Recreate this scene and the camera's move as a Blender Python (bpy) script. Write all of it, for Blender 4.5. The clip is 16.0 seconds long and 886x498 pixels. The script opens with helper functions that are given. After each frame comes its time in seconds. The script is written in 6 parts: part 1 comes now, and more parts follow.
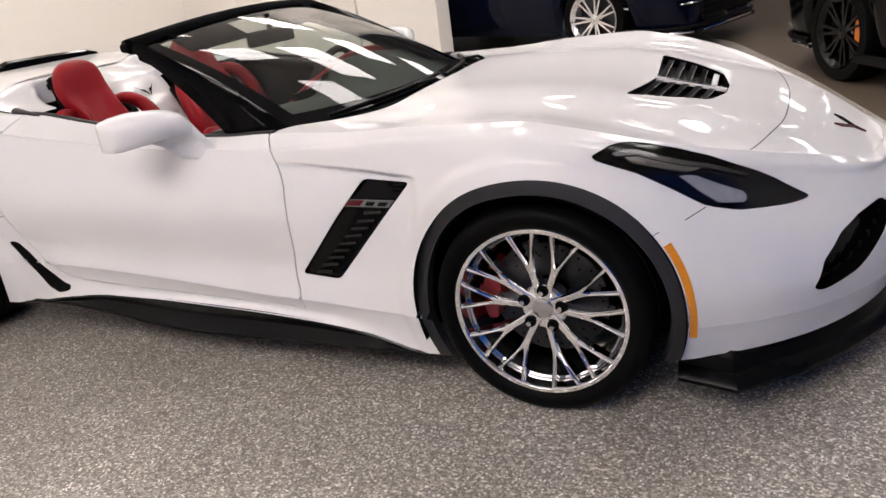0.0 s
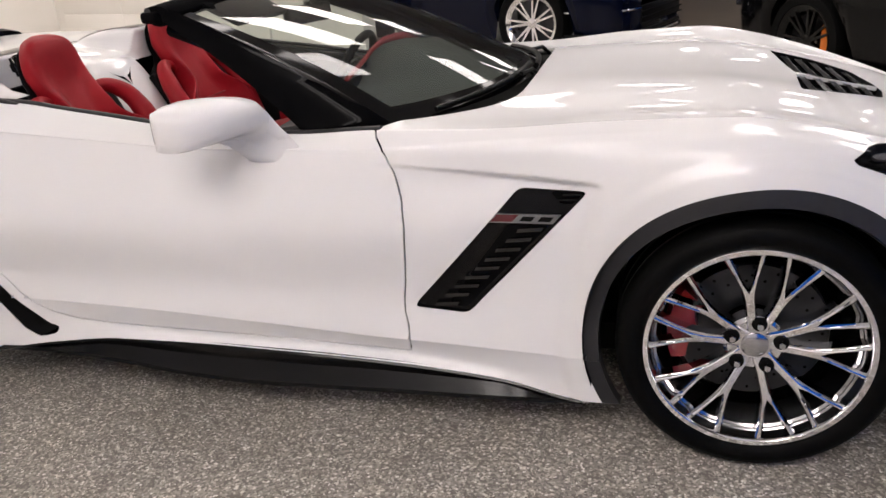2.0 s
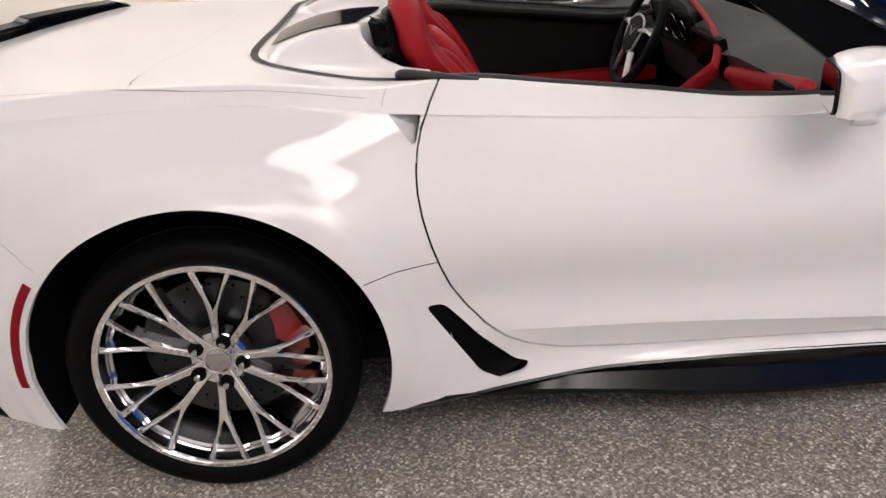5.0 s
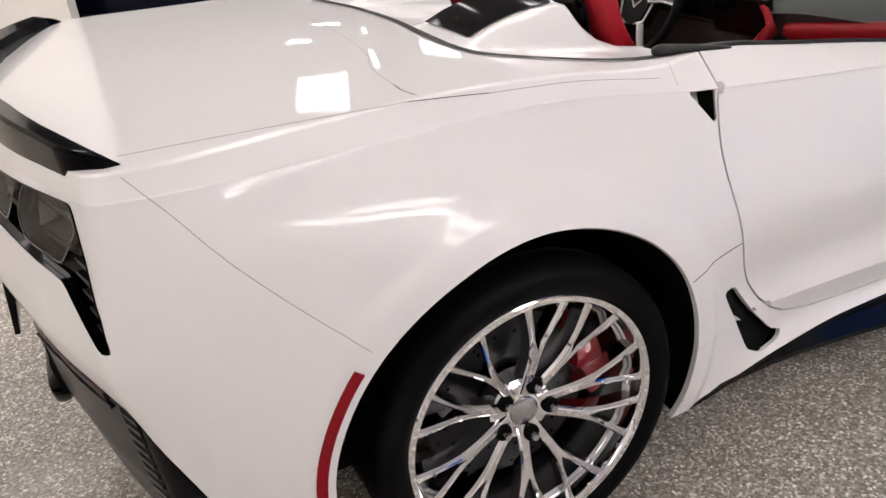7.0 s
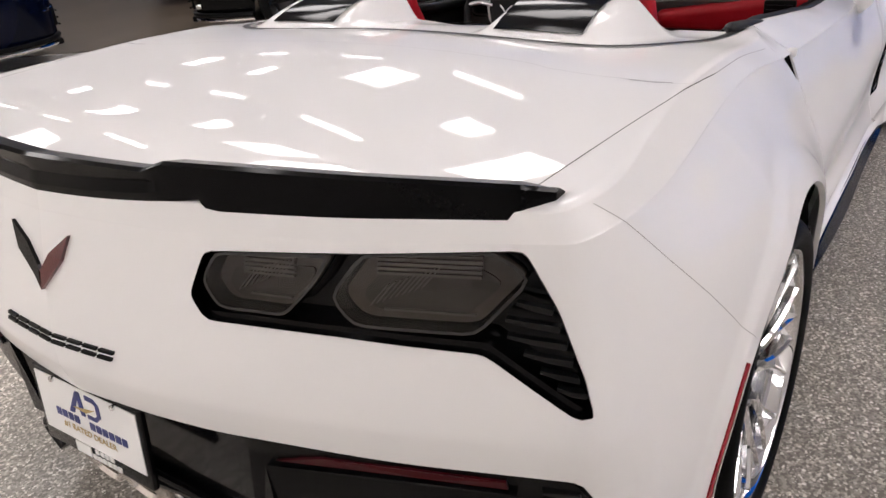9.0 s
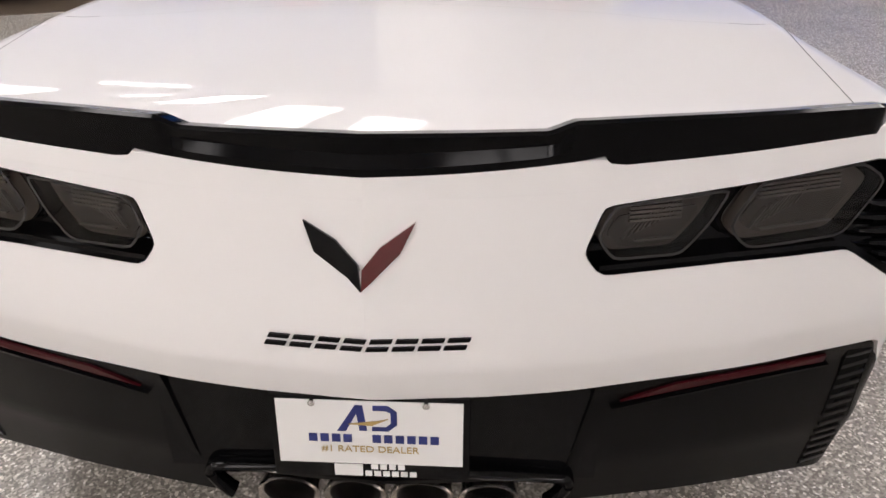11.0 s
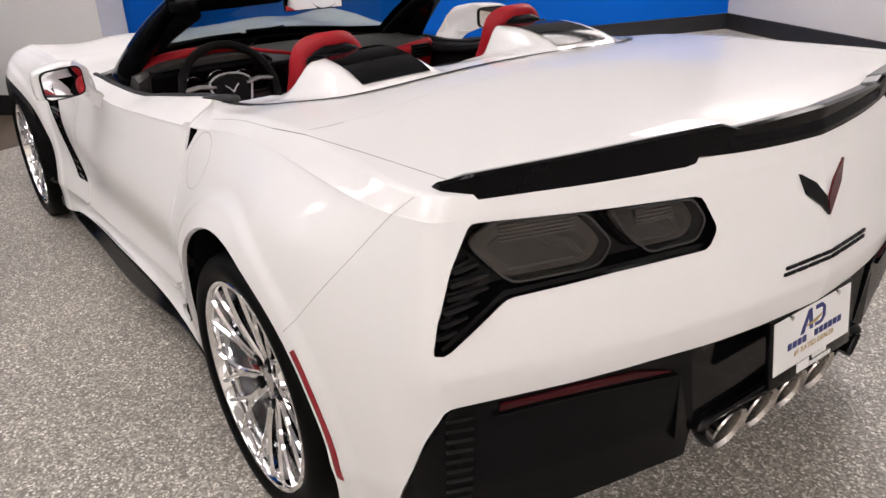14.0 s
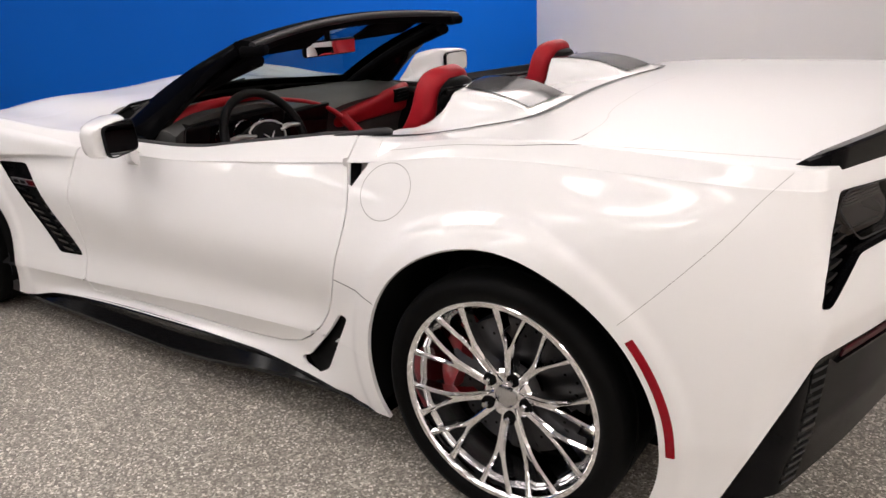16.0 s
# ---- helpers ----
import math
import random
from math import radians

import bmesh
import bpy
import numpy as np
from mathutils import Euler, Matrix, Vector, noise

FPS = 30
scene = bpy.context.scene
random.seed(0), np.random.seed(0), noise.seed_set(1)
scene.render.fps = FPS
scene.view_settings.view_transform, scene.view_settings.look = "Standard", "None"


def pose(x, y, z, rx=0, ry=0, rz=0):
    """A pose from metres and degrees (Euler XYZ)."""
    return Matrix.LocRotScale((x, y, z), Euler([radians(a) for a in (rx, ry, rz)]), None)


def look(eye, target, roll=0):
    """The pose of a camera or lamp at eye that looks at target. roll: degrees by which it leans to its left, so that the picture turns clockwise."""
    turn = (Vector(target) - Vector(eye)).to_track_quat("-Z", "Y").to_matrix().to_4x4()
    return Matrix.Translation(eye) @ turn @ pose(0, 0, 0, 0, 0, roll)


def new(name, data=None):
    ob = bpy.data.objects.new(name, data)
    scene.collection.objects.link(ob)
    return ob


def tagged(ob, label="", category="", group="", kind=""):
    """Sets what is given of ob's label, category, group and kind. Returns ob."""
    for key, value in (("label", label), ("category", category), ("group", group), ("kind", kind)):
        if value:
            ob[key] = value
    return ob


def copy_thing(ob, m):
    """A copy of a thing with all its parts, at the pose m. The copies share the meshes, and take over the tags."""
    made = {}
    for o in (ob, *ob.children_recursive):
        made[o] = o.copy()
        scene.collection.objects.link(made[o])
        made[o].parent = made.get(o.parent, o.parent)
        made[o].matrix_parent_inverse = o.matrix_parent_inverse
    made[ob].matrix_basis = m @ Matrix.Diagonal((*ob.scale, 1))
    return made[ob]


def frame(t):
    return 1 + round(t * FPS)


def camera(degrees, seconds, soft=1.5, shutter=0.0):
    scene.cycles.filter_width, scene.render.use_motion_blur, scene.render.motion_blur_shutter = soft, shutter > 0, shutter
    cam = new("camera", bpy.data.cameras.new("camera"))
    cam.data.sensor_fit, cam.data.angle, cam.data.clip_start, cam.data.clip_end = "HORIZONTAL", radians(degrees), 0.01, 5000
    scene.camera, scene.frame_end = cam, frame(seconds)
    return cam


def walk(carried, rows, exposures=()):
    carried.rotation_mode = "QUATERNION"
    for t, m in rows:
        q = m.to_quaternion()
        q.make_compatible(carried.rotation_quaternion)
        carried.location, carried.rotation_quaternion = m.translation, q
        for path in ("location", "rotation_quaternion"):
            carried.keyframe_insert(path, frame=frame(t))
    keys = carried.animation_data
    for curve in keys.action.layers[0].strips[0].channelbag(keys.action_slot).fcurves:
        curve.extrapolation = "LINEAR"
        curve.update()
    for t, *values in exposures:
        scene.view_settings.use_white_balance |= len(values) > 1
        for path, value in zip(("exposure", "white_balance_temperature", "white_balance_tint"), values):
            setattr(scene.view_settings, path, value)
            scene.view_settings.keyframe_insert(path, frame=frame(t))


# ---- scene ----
cam = camera(59.0, 16.0)
PATH = [
    (0.0, (2.043, -2.787, 1.336), (1.192, -1.131, 0.603), -7.88),
    (0.5, (1.860, -2.748, 1.323), (1.094, -1.057, 0.578), -7.60),
    (1.0, (1.682, -2.672, 1.289), (1.045, -0.926, 0.551), -6.22),
    (1.5, (1.393, -2.673, 1.272), (0.829, -0.902, 0.532), -5.26),
    (2.0, (1.101, -2.619, 1.277), (0.599, -0.834, 0.526), -4.49),
    (2.5, (0.779, -2.520, 1.289), (0.313, -0.729, 0.532), -4.68),
    (3.0, (0.446, -2.524, 1.292), (0.036, -0.727, 0.514), -4.58),
    (3.5, (0.065, -2.497, 1.323), (-0.223, -0.699, 0.495), -4.04),
    (4.0, (-0.262, -2.450, 1.331), (-0.463, -0.645, 0.494), -4.06),
    (4.5, (-0.526, -2.492, 1.302), (-0.637, -0.672, 0.481), -4.11),
    (5.0, (-0.817, -2.441, 1.298), (-0.811, -0.628, 0.453), -4.77),
    (5.2, (-0.943, -2.388, 1.297), (-0.883, -0.580, 0.445), -4.98),
    (7.5, (-2.201, -1.784, 1.319), (-1.262, -0.262, 0.424), -5.83),
    (8.0, (-2.388, -1.582, 1.312), (-1.256, -0.194, 0.422), -6.37),
    (8.5, (-2.558, -1.320, 1.329), (-1.237, -0.130, 0.415), -5.77),
    (9.0, (-2.734, -1.155, 1.341), (-1.294, -0.107, 0.431), -5.89),
    (9.5, (-2.845, -0.945, 1.333), (-1.289, -0.056, 0.446), -5.90),
    (10.0, (-2.921, -0.705, 1.363), (-1.263, -0.027, 0.473), -5.50),
    (10.2, (-2.962, -0.596, 1.381), (-1.292, -0.041, 0.430), -3.95),
    (12.5, (-3.222, 0.681, 1.392), (-1.521, 0.071, 0.536), -3.25),
    (13.0, (-3.112, 0.967, 1.406), (-1.481, 0.176, 0.563), -3.05),
    (13.5, (-3.043, 1.243, 1.393), (-1.489, 0.299, 0.559), -2.80),
    (14.0, (-2.945, 1.461, 1.387), (-1.452, 0.407, 0.574), -2.91),
    (14.5, (-2.745, 1.673, 1.386), (-1.339, 0.491, 0.597), -2.76),
    (15.0, (-2.615, 1.893, 1.375), (-1.312, 0.587, 0.603), -2.92),
    (15.5, (-2.443, 2.171, 1.365), (-1.260, 0.732, 0.638), -2.61),
    (16.0, (-2.219, 2.339, 1.354), (-1.135, 0.808, 0.660), -2.78),
]
walk(cam, [(t, look(eye, target, roll)) for t, eye, target, roll in PATH], [(0, 0.11, 6300, 10), (2, 0.09, 6300, 10), (5, 0.08, 6280, 10), (7.5, 0.12, 6180, 10), (9, 0.13, 6120, 10), (10, 0.15, 6100, 10), (12.5, 0.11, 6100, 10), (14, 0.11, 6150, 10), (16, 0.10, 6250, 10)])

# ---- world and lights ----
world = bpy.data.worlds.new("world")
scene.world = world
world.use_nodes = True
world.node_tree.nodes["Background"].inputs[0].default_value = (0.9, 0.95, 1.0, 1)
world.node_tree.nodes["Background"].inputs[1].default_value = 0.05


# ---- materials ----
def mat(name, color, rough=0.5, metal=0.0, coat=0.0, spec=0.5, noise_scale=0.0, noise_amt=0.0, bump=0.0, bump_scale=200.0, emit=0.0, trans=0.0):
    m = bpy.data.materials.new(name)
    m.use_nodes = True
    nt = m.node_tree
    b = nt.nodes["Principled BSDF"]
    b.inputs["Base Color"].default_value = (*color, 1)
    b.inputs["Roughness"].default_value = rough
    b.inputs["Metallic"].default_value = metal
    b.inputs["Coat Weight"].default_value = coat
    b.inputs["Coat Roughness"].default_value = 0.03
    b.inputs["Specular IOR Level"].default_value = spec
    b.inputs["Transmission Weight"].default_value = trans
    if emit:
        b.inputs["Emission Color"].default_value = (*color, 1)
        b.inputs["Emission Strength"].default_value = emit
    tc = nt.nodes.new("ShaderNodeTexCoord")
    if noise_amt:
        n = nt.nodes.new("ShaderNodeTexNoise")
        n.inputs["Scale"].default_value = noise_scale
        n.inputs["Detail"].default_value = 6
        nt.links.new(tc.outputs["Object"], n.inputs["Vector"])
        r = nt.nodes.new("ShaderNodeMapRange")
        r.inputs[3].default_value, r.inputs[4].default_value = 1 - noise_amt, 1 + noise_amt
        nt.links.new(n.outputs["Fac"], r.inputs[0])
        v = nt.nodes.new("ShaderNodeVectorMath")
        v.operation = "SCALE"
        v.inputs[0].default_value = color
        nt.links.new(r.outputs[0], v.inputs["Scale"])
        nt.links.new(v.outputs[0], b.inputs["Base Color"])
    if bump:
        n = nt.nodes.new("ShaderNodeTexNoise")
        n.inputs["Scale"].default_value = bump_scale
        n.inputs["Detail"].default_value = 3
        nt.links.new(tc.outputs["Object"], n.inputs["Vector"])
        bp = nt.nodes.new("ShaderNodeBump")
        bp.inputs["Strength"].default_value = bump
        bp.inputs["Distance"].default_value = 0.002
        nt.links.new(n.outputs["Fac"], bp.inputs["Height"])
        nt.links.new(bp.outputs[0], b.inputs["Normal"])
    return m


def glass(name, tint, gloss=1.0):
    """A thin pane: clear or smoked, with the gloss of glass."""
    m = bpy.data.materials.new(name)
    m.use_nodes = True
    nt = m.node_tree
    nt.nodes.clear()
    out = nt.nodes.new("ShaderNodeOutputMaterial")
    mix = nt.nodes.new("ShaderNodeMixShader")
    tr = nt.nodes.new("ShaderNodeBsdfTransparent")
    gl = nt.nodes.new("ShaderNodeBsdfGlossy")
    lw = nt.nodes.new("ShaderNodeLayerWeight")
    lw.inputs["Blend"].default_value = 0.5
    pw = nt.nodes.new("ShaderNodeMath")
    pw.operation = "POWER"
    pw.inputs[1].default_value = 5
    fr = nt.nodes.new("ShaderNodeMath")
    fr.operation = "MULTIPLY_ADD"
    fr.inputs[1].default_value, fr.inputs[2].default_value = 0.9 * gloss, 0.07 * gloss
    nt.links.new(lw.outputs["Facing"], pw.inputs[0])
    nt.links.new(pw.outputs[0], fr.inputs[0])
    tr.inputs[0].default_value = (*tint, 1)
    gl.inputs["Roughness"].default_value = 0.02
    nt.links.new(fr.outputs[0], mix.inputs[0])
    nt.links.new(tr.outputs[0], mix.inputs[1])
    nt.links.new(gl.outputs[0], mix.inputs[2])
    nt.links.new(mix.outputs[0], out.inputs[0])
    return m


WHITE = mat("white_paint", (0.80, 0.795, 0.795), 0.6, coat=0.8, spec=0.0)
BLACK = mat("gloss_black", (0.003, 0.003, 0.0034), 0.08, spec=0.16)
SATIN = mat("satin_black", (0.0032, 0.0032, 0.0036), 0.42, spec=0.09, noise_scale=40, noise_amt=0.25)
RUBBER = mat("tyre_rubber", (0.0024, 0.0024, 0.0024), 0.55, spec=0.07, noise_scale=60, noise_amt=0.3, bump=0.2)
CHROME = mat("chrome", (0.80, 0.80, 0.81), 0.05, metal=1.0)
# chrome toned down for shade behind the spokes; also for duller metal parts
BARREL = mat("shaded_dull_chrome", (0.50, 0.50, 0.51), 0.17, metal=1.0)
STEEL = mat("brake_steel", (0.055, 0.055, 0.058), 0.4, metal=1.0, noise_scale=30, noise_amt=0.2)
REDCAL = mat("red_caliper", (0.24, 0.006, 0.010), 0.3, coat=0.5)
DARK = mat("dark_void", (0.003, 0.003, 0.003), 0.9, spec=0.1)
AMBER = mat("amber_plastic", (0.75, 0.27, 0.01), 0.2, coat=0.5)
WINDGLASS = glass("windscreen_glass", (.56, .63, .59), 1.0)
CLEAR = glass("clear_lens", (.80, .80, .80), .38)
EXH = mat("exhaust_steel", (0.62, 0.59, 0.56), 0.22, metal=1.0, noise_scale=30, noise_amt=.12)
LENSEDGE = mat("lens_edge", (.030, .029, .028), .3)
LENSRIB = mat("lens_rib", (.30, .29, .28), .35, metal=.3)
LENSBOWL = mat("lens_bowl", (.13, .125, .12), .3, noise_scale=40, noise_amt=.25)
DIMRED = mat("dim_red_reflector", (.040, .0015, .004), .3, spec=.2)
PILLARM = mat("pillar_black", (.0025, .0025, .003), .08, spec=.06)
SPOILERM = mat("dark_flake_black", (.0025, .0025, .003), .10, spec=.09, noise_scale=300, noise_amt=.06)
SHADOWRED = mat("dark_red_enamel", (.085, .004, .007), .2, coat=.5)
SMOKE = glass("smoked_lens", (.47, .45, .43), .42)
LEATHER = mat("red_leather", (0.31, 0.008, 0.015), 0.5, spec=0.22, noise_scale=25, noise_amt=0.12, bump=0.25, bump_scale=350)
DASHTOP = mat("dark_grey_leather", (0.055, 0.055, 0.053), 0.6, spec=0.25, noise_scale=30, noise_amt=0.15, bump=0.25, bump_scale=400)
TRIM = mat("black_leather_trim", (0.0035, 0.0035, 0.004), 0.6, spec=0.15, noise_scale=30, noise_amt=0.2, bump=0.25, bump_scale=400)
FABRIC = mat("black_fabric", (0.0025, 0.0025, 0.003), 0.85, spec=0.04, noise_scale=80, noise_amt=0.3, bump=0.5, bump_scale=500)
BUMPER = mat("bumper_black", (.003, .003, .0034), .26, spec=.09, noise_scale=30, noise_amt=.2)
SKIRT = mat("skirt_black", (.005, .005, .0055), .16, spec=.22)
SEAL = mat("grey_rubber_seal", (0.022, 0.022, 0.024), 0.5, spec=.3, noise_scale=50, noise_amt=.2)
TONSEAL = mat("dark_rubber_seal", (0.014, 0.014, 0.015), 0.5, spec=.2, noise_scale=50, noise_amt=.2)
SEAM = mat("panel_gap", (0.03, 0.03, 0.03), 0.8)
SILVER = mat("silver_plastic", (0.55, 0.55, 0.56), 0.3, metal=0.7)
REFLECT = mat("lamp_reflector", (0.19, 0.178, 0.165), 0.35, metal=0.2, noise_scale=60, noise_amt=0.2)
LED = mat("white_light_guide", (0.50, 0.51, 0.53), 0.3, noise_scale=45, noise_amt=.35)
MIRROR = mat("mirror_glass", (0.9, 0.9, 0.9), 0.01, metal=1.0)
REDLENS = mat("red_plastic", (0.24, 0.003, 0.010), 0.25, spec=.25)
PLAQUE = mat("dull_silver_badge", (.20, .20, .205), .3, metal=.6)


# ---- mesh helpers ----
def raw(name, verts, faces, material, parent=None, label="", smooth=True):
    me = bpy.data.meshes.new(name)
    me.from_pydata([tuple(map(float, v)) for v in verts], [], [tuple(int(i) for i in f) for f in faces])
    me.validate()
    me.update()
    me.materials.append(material)
    if smooth:
        me.shade_smooth()
    ob = new(name, me)
    if parent is not None:
        ob.parent = parent
    if label:
        ob["label"] = label
    return ob


def part(name, bm, material, parent=None, label="", smooth=True, angle=40):
    bmesh.ops.recalc_face_normals(bm, faces=bm.faces)
    me = bpy.data.meshes.new(name)
    bm.to_mesh(me)
    bm.free()
    me.materials.append(material)
    if smooth:
        me.shade_smooth()
        me.set_sharp_from_angle(angle=radians(angle))
    ob = new(name, me)
    if parent is not None:
        ob.parent = parent
    if label:
        ob["label"] = label
    return ob


def box(sx, sy, sz, at=(0, 0, 0), bevel=0.0, m=None, seg=2):
    bm = bmesh.new()
    bmesh.ops.create_cube(bm, size=1, matrix=Matrix.Translation(at) @ (m or Matrix()) @ Matrix.Diagonal((sx, sy, sz, 1)))
    if bevel:
        bmesh.ops.bevel(bm, geom=bm.edges[:], offset=bevel, segments=seg, affect="EDGES", profile=0.6)
    return bm


def curve(*knots):
    """A smooth curve through (x, value) knots."""
    xs = np.array([k[0] for k in knots], float)
    ys = np.array([k[1] for k in knots], float)
    d = np.diff(ys) / np.diff(xs)
    m = np.zeros(len(xs))
    h = np.diff(xs)
    for i in range(1, len(xs) - 1):
        if d[i - 1] * d[i] > 0:
            w1, w2 = 2 * h[i] + h[i - 1], h[i] + 2 * h[i - 1]
            m[i] = (w1 + w2) / (w1 / d[i - 1] + w2 / d[i])
    m[0], m[-1] = d[0], d[-1]

    def at(x):
        x = np.clip(np.asarray(x, float), xs[0], xs[-1])
        i = np.clip(np.searchsorted(xs, x) - 1, 0, len(xs) - 2)
        t = (x - xs[i]) / h[i]
        return ((1 + 2 * t) * (1 - t) ** 2 * ys[i] + t * (1 - t) ** 2 * h[i] * m[i] + t * t * (3 - 2 * t) * ys[i + 1] + t * t * (t - 1) * h[i] * m[i + 1])
    return at


def poly_sdf(poly):
    """Signed distance (negative inside) to a polygon in the plane."""
    P = np.array(poly, float)
    Q = np.roll(P, -1, axis=0)

    def at(a, b):
        p = np.stack([a, b], 1)[:, None]
        e = Q - P
        w = p - P
        t = np.clip((w * e).sum(2) / ((e * e).sum(1) + 1e-12), 0, 1)
        d = np.sqrt((((w - e * t[..., None])) ** 2).sum(2).min(1))
        x, y = p[..., 0], p[..., 1]
        c = ((P[:, 1] > y) != (Q[:, 1] > y)) & (x < (Q[:, 0] - P[:, 0]) * (y - P[:, 1]) / (Q[:, 1] - P[:, 1] + 1e-12) + P[:, 0])
        return np.where(c.sum(1) % 2 == 1, -d, d)
    return at


def clip(V, N, F, f):
    """Keeps the part of a mesh where f(V) > 0, cutting faces along f = 0."""
    d = f(V)
    V, N, out, cut = list(V), list(N), [], {}
    for face in F:
        s = [d[i] for i in face]
        if min(s) > 0:
            out.append(face)
            continue
        if max(s) <= 0:
            continue
        poly = []
        for k, i in enumerate(face):
            j = face[(k + 1) % len(face)]
            if d[i] > 0:
                poly.append(i)
            if (d[i] > 0) != (d[j] > 0):
                key = (min(i, j), max(i, j))
                if key not in cut:
                    t = d[i] / (d[i] - d[j])
                    cut[key] = len(V)
                    V.append(V[i] * (1 - t) + V[j] * t)
                    N.append(N[i] * (1 - t) + N[j] * t)
                poly.append(cut[key])
        if len(poly) > 2:
            out.append(poly)
    used = sorted({i for face in out for i in face})
    new_i = {i: k for k, i in enumerate(used)}
    return np.array([V[i] for i in used]).reshape(-1, 3), np.array([N[i] for i in used]).reshape(-1, 3), [[new_i[i] for i in face] for face in out]


def flange(V, N, F, depth):
    """Turns the open edges inwards, so that a panel has a thickness."""
    count = {}
    for face in F:
        for a, b in zip(face, face[1:] + face[:1]):
            count[(a, b)] = 1
    edges = [e for e in count if (e[1], e[0]) not in count]
    ids, W, top = {}, list(V), {}
    def low(i):
        if i not in ids:
            top[i] = len(W)
            W.append(V[i])
            ids[i] = len(W)
            W.append(V[i] - N[i] / (np.linalg.norm(N[i]) + 1e-9) * depth)
        return ids[i]
    G = list(F)
    for a, b in edges:
        la, lb = low(a), low(b)
        G.append([top[b], top[a], la, lb])
    return np.array(W), G


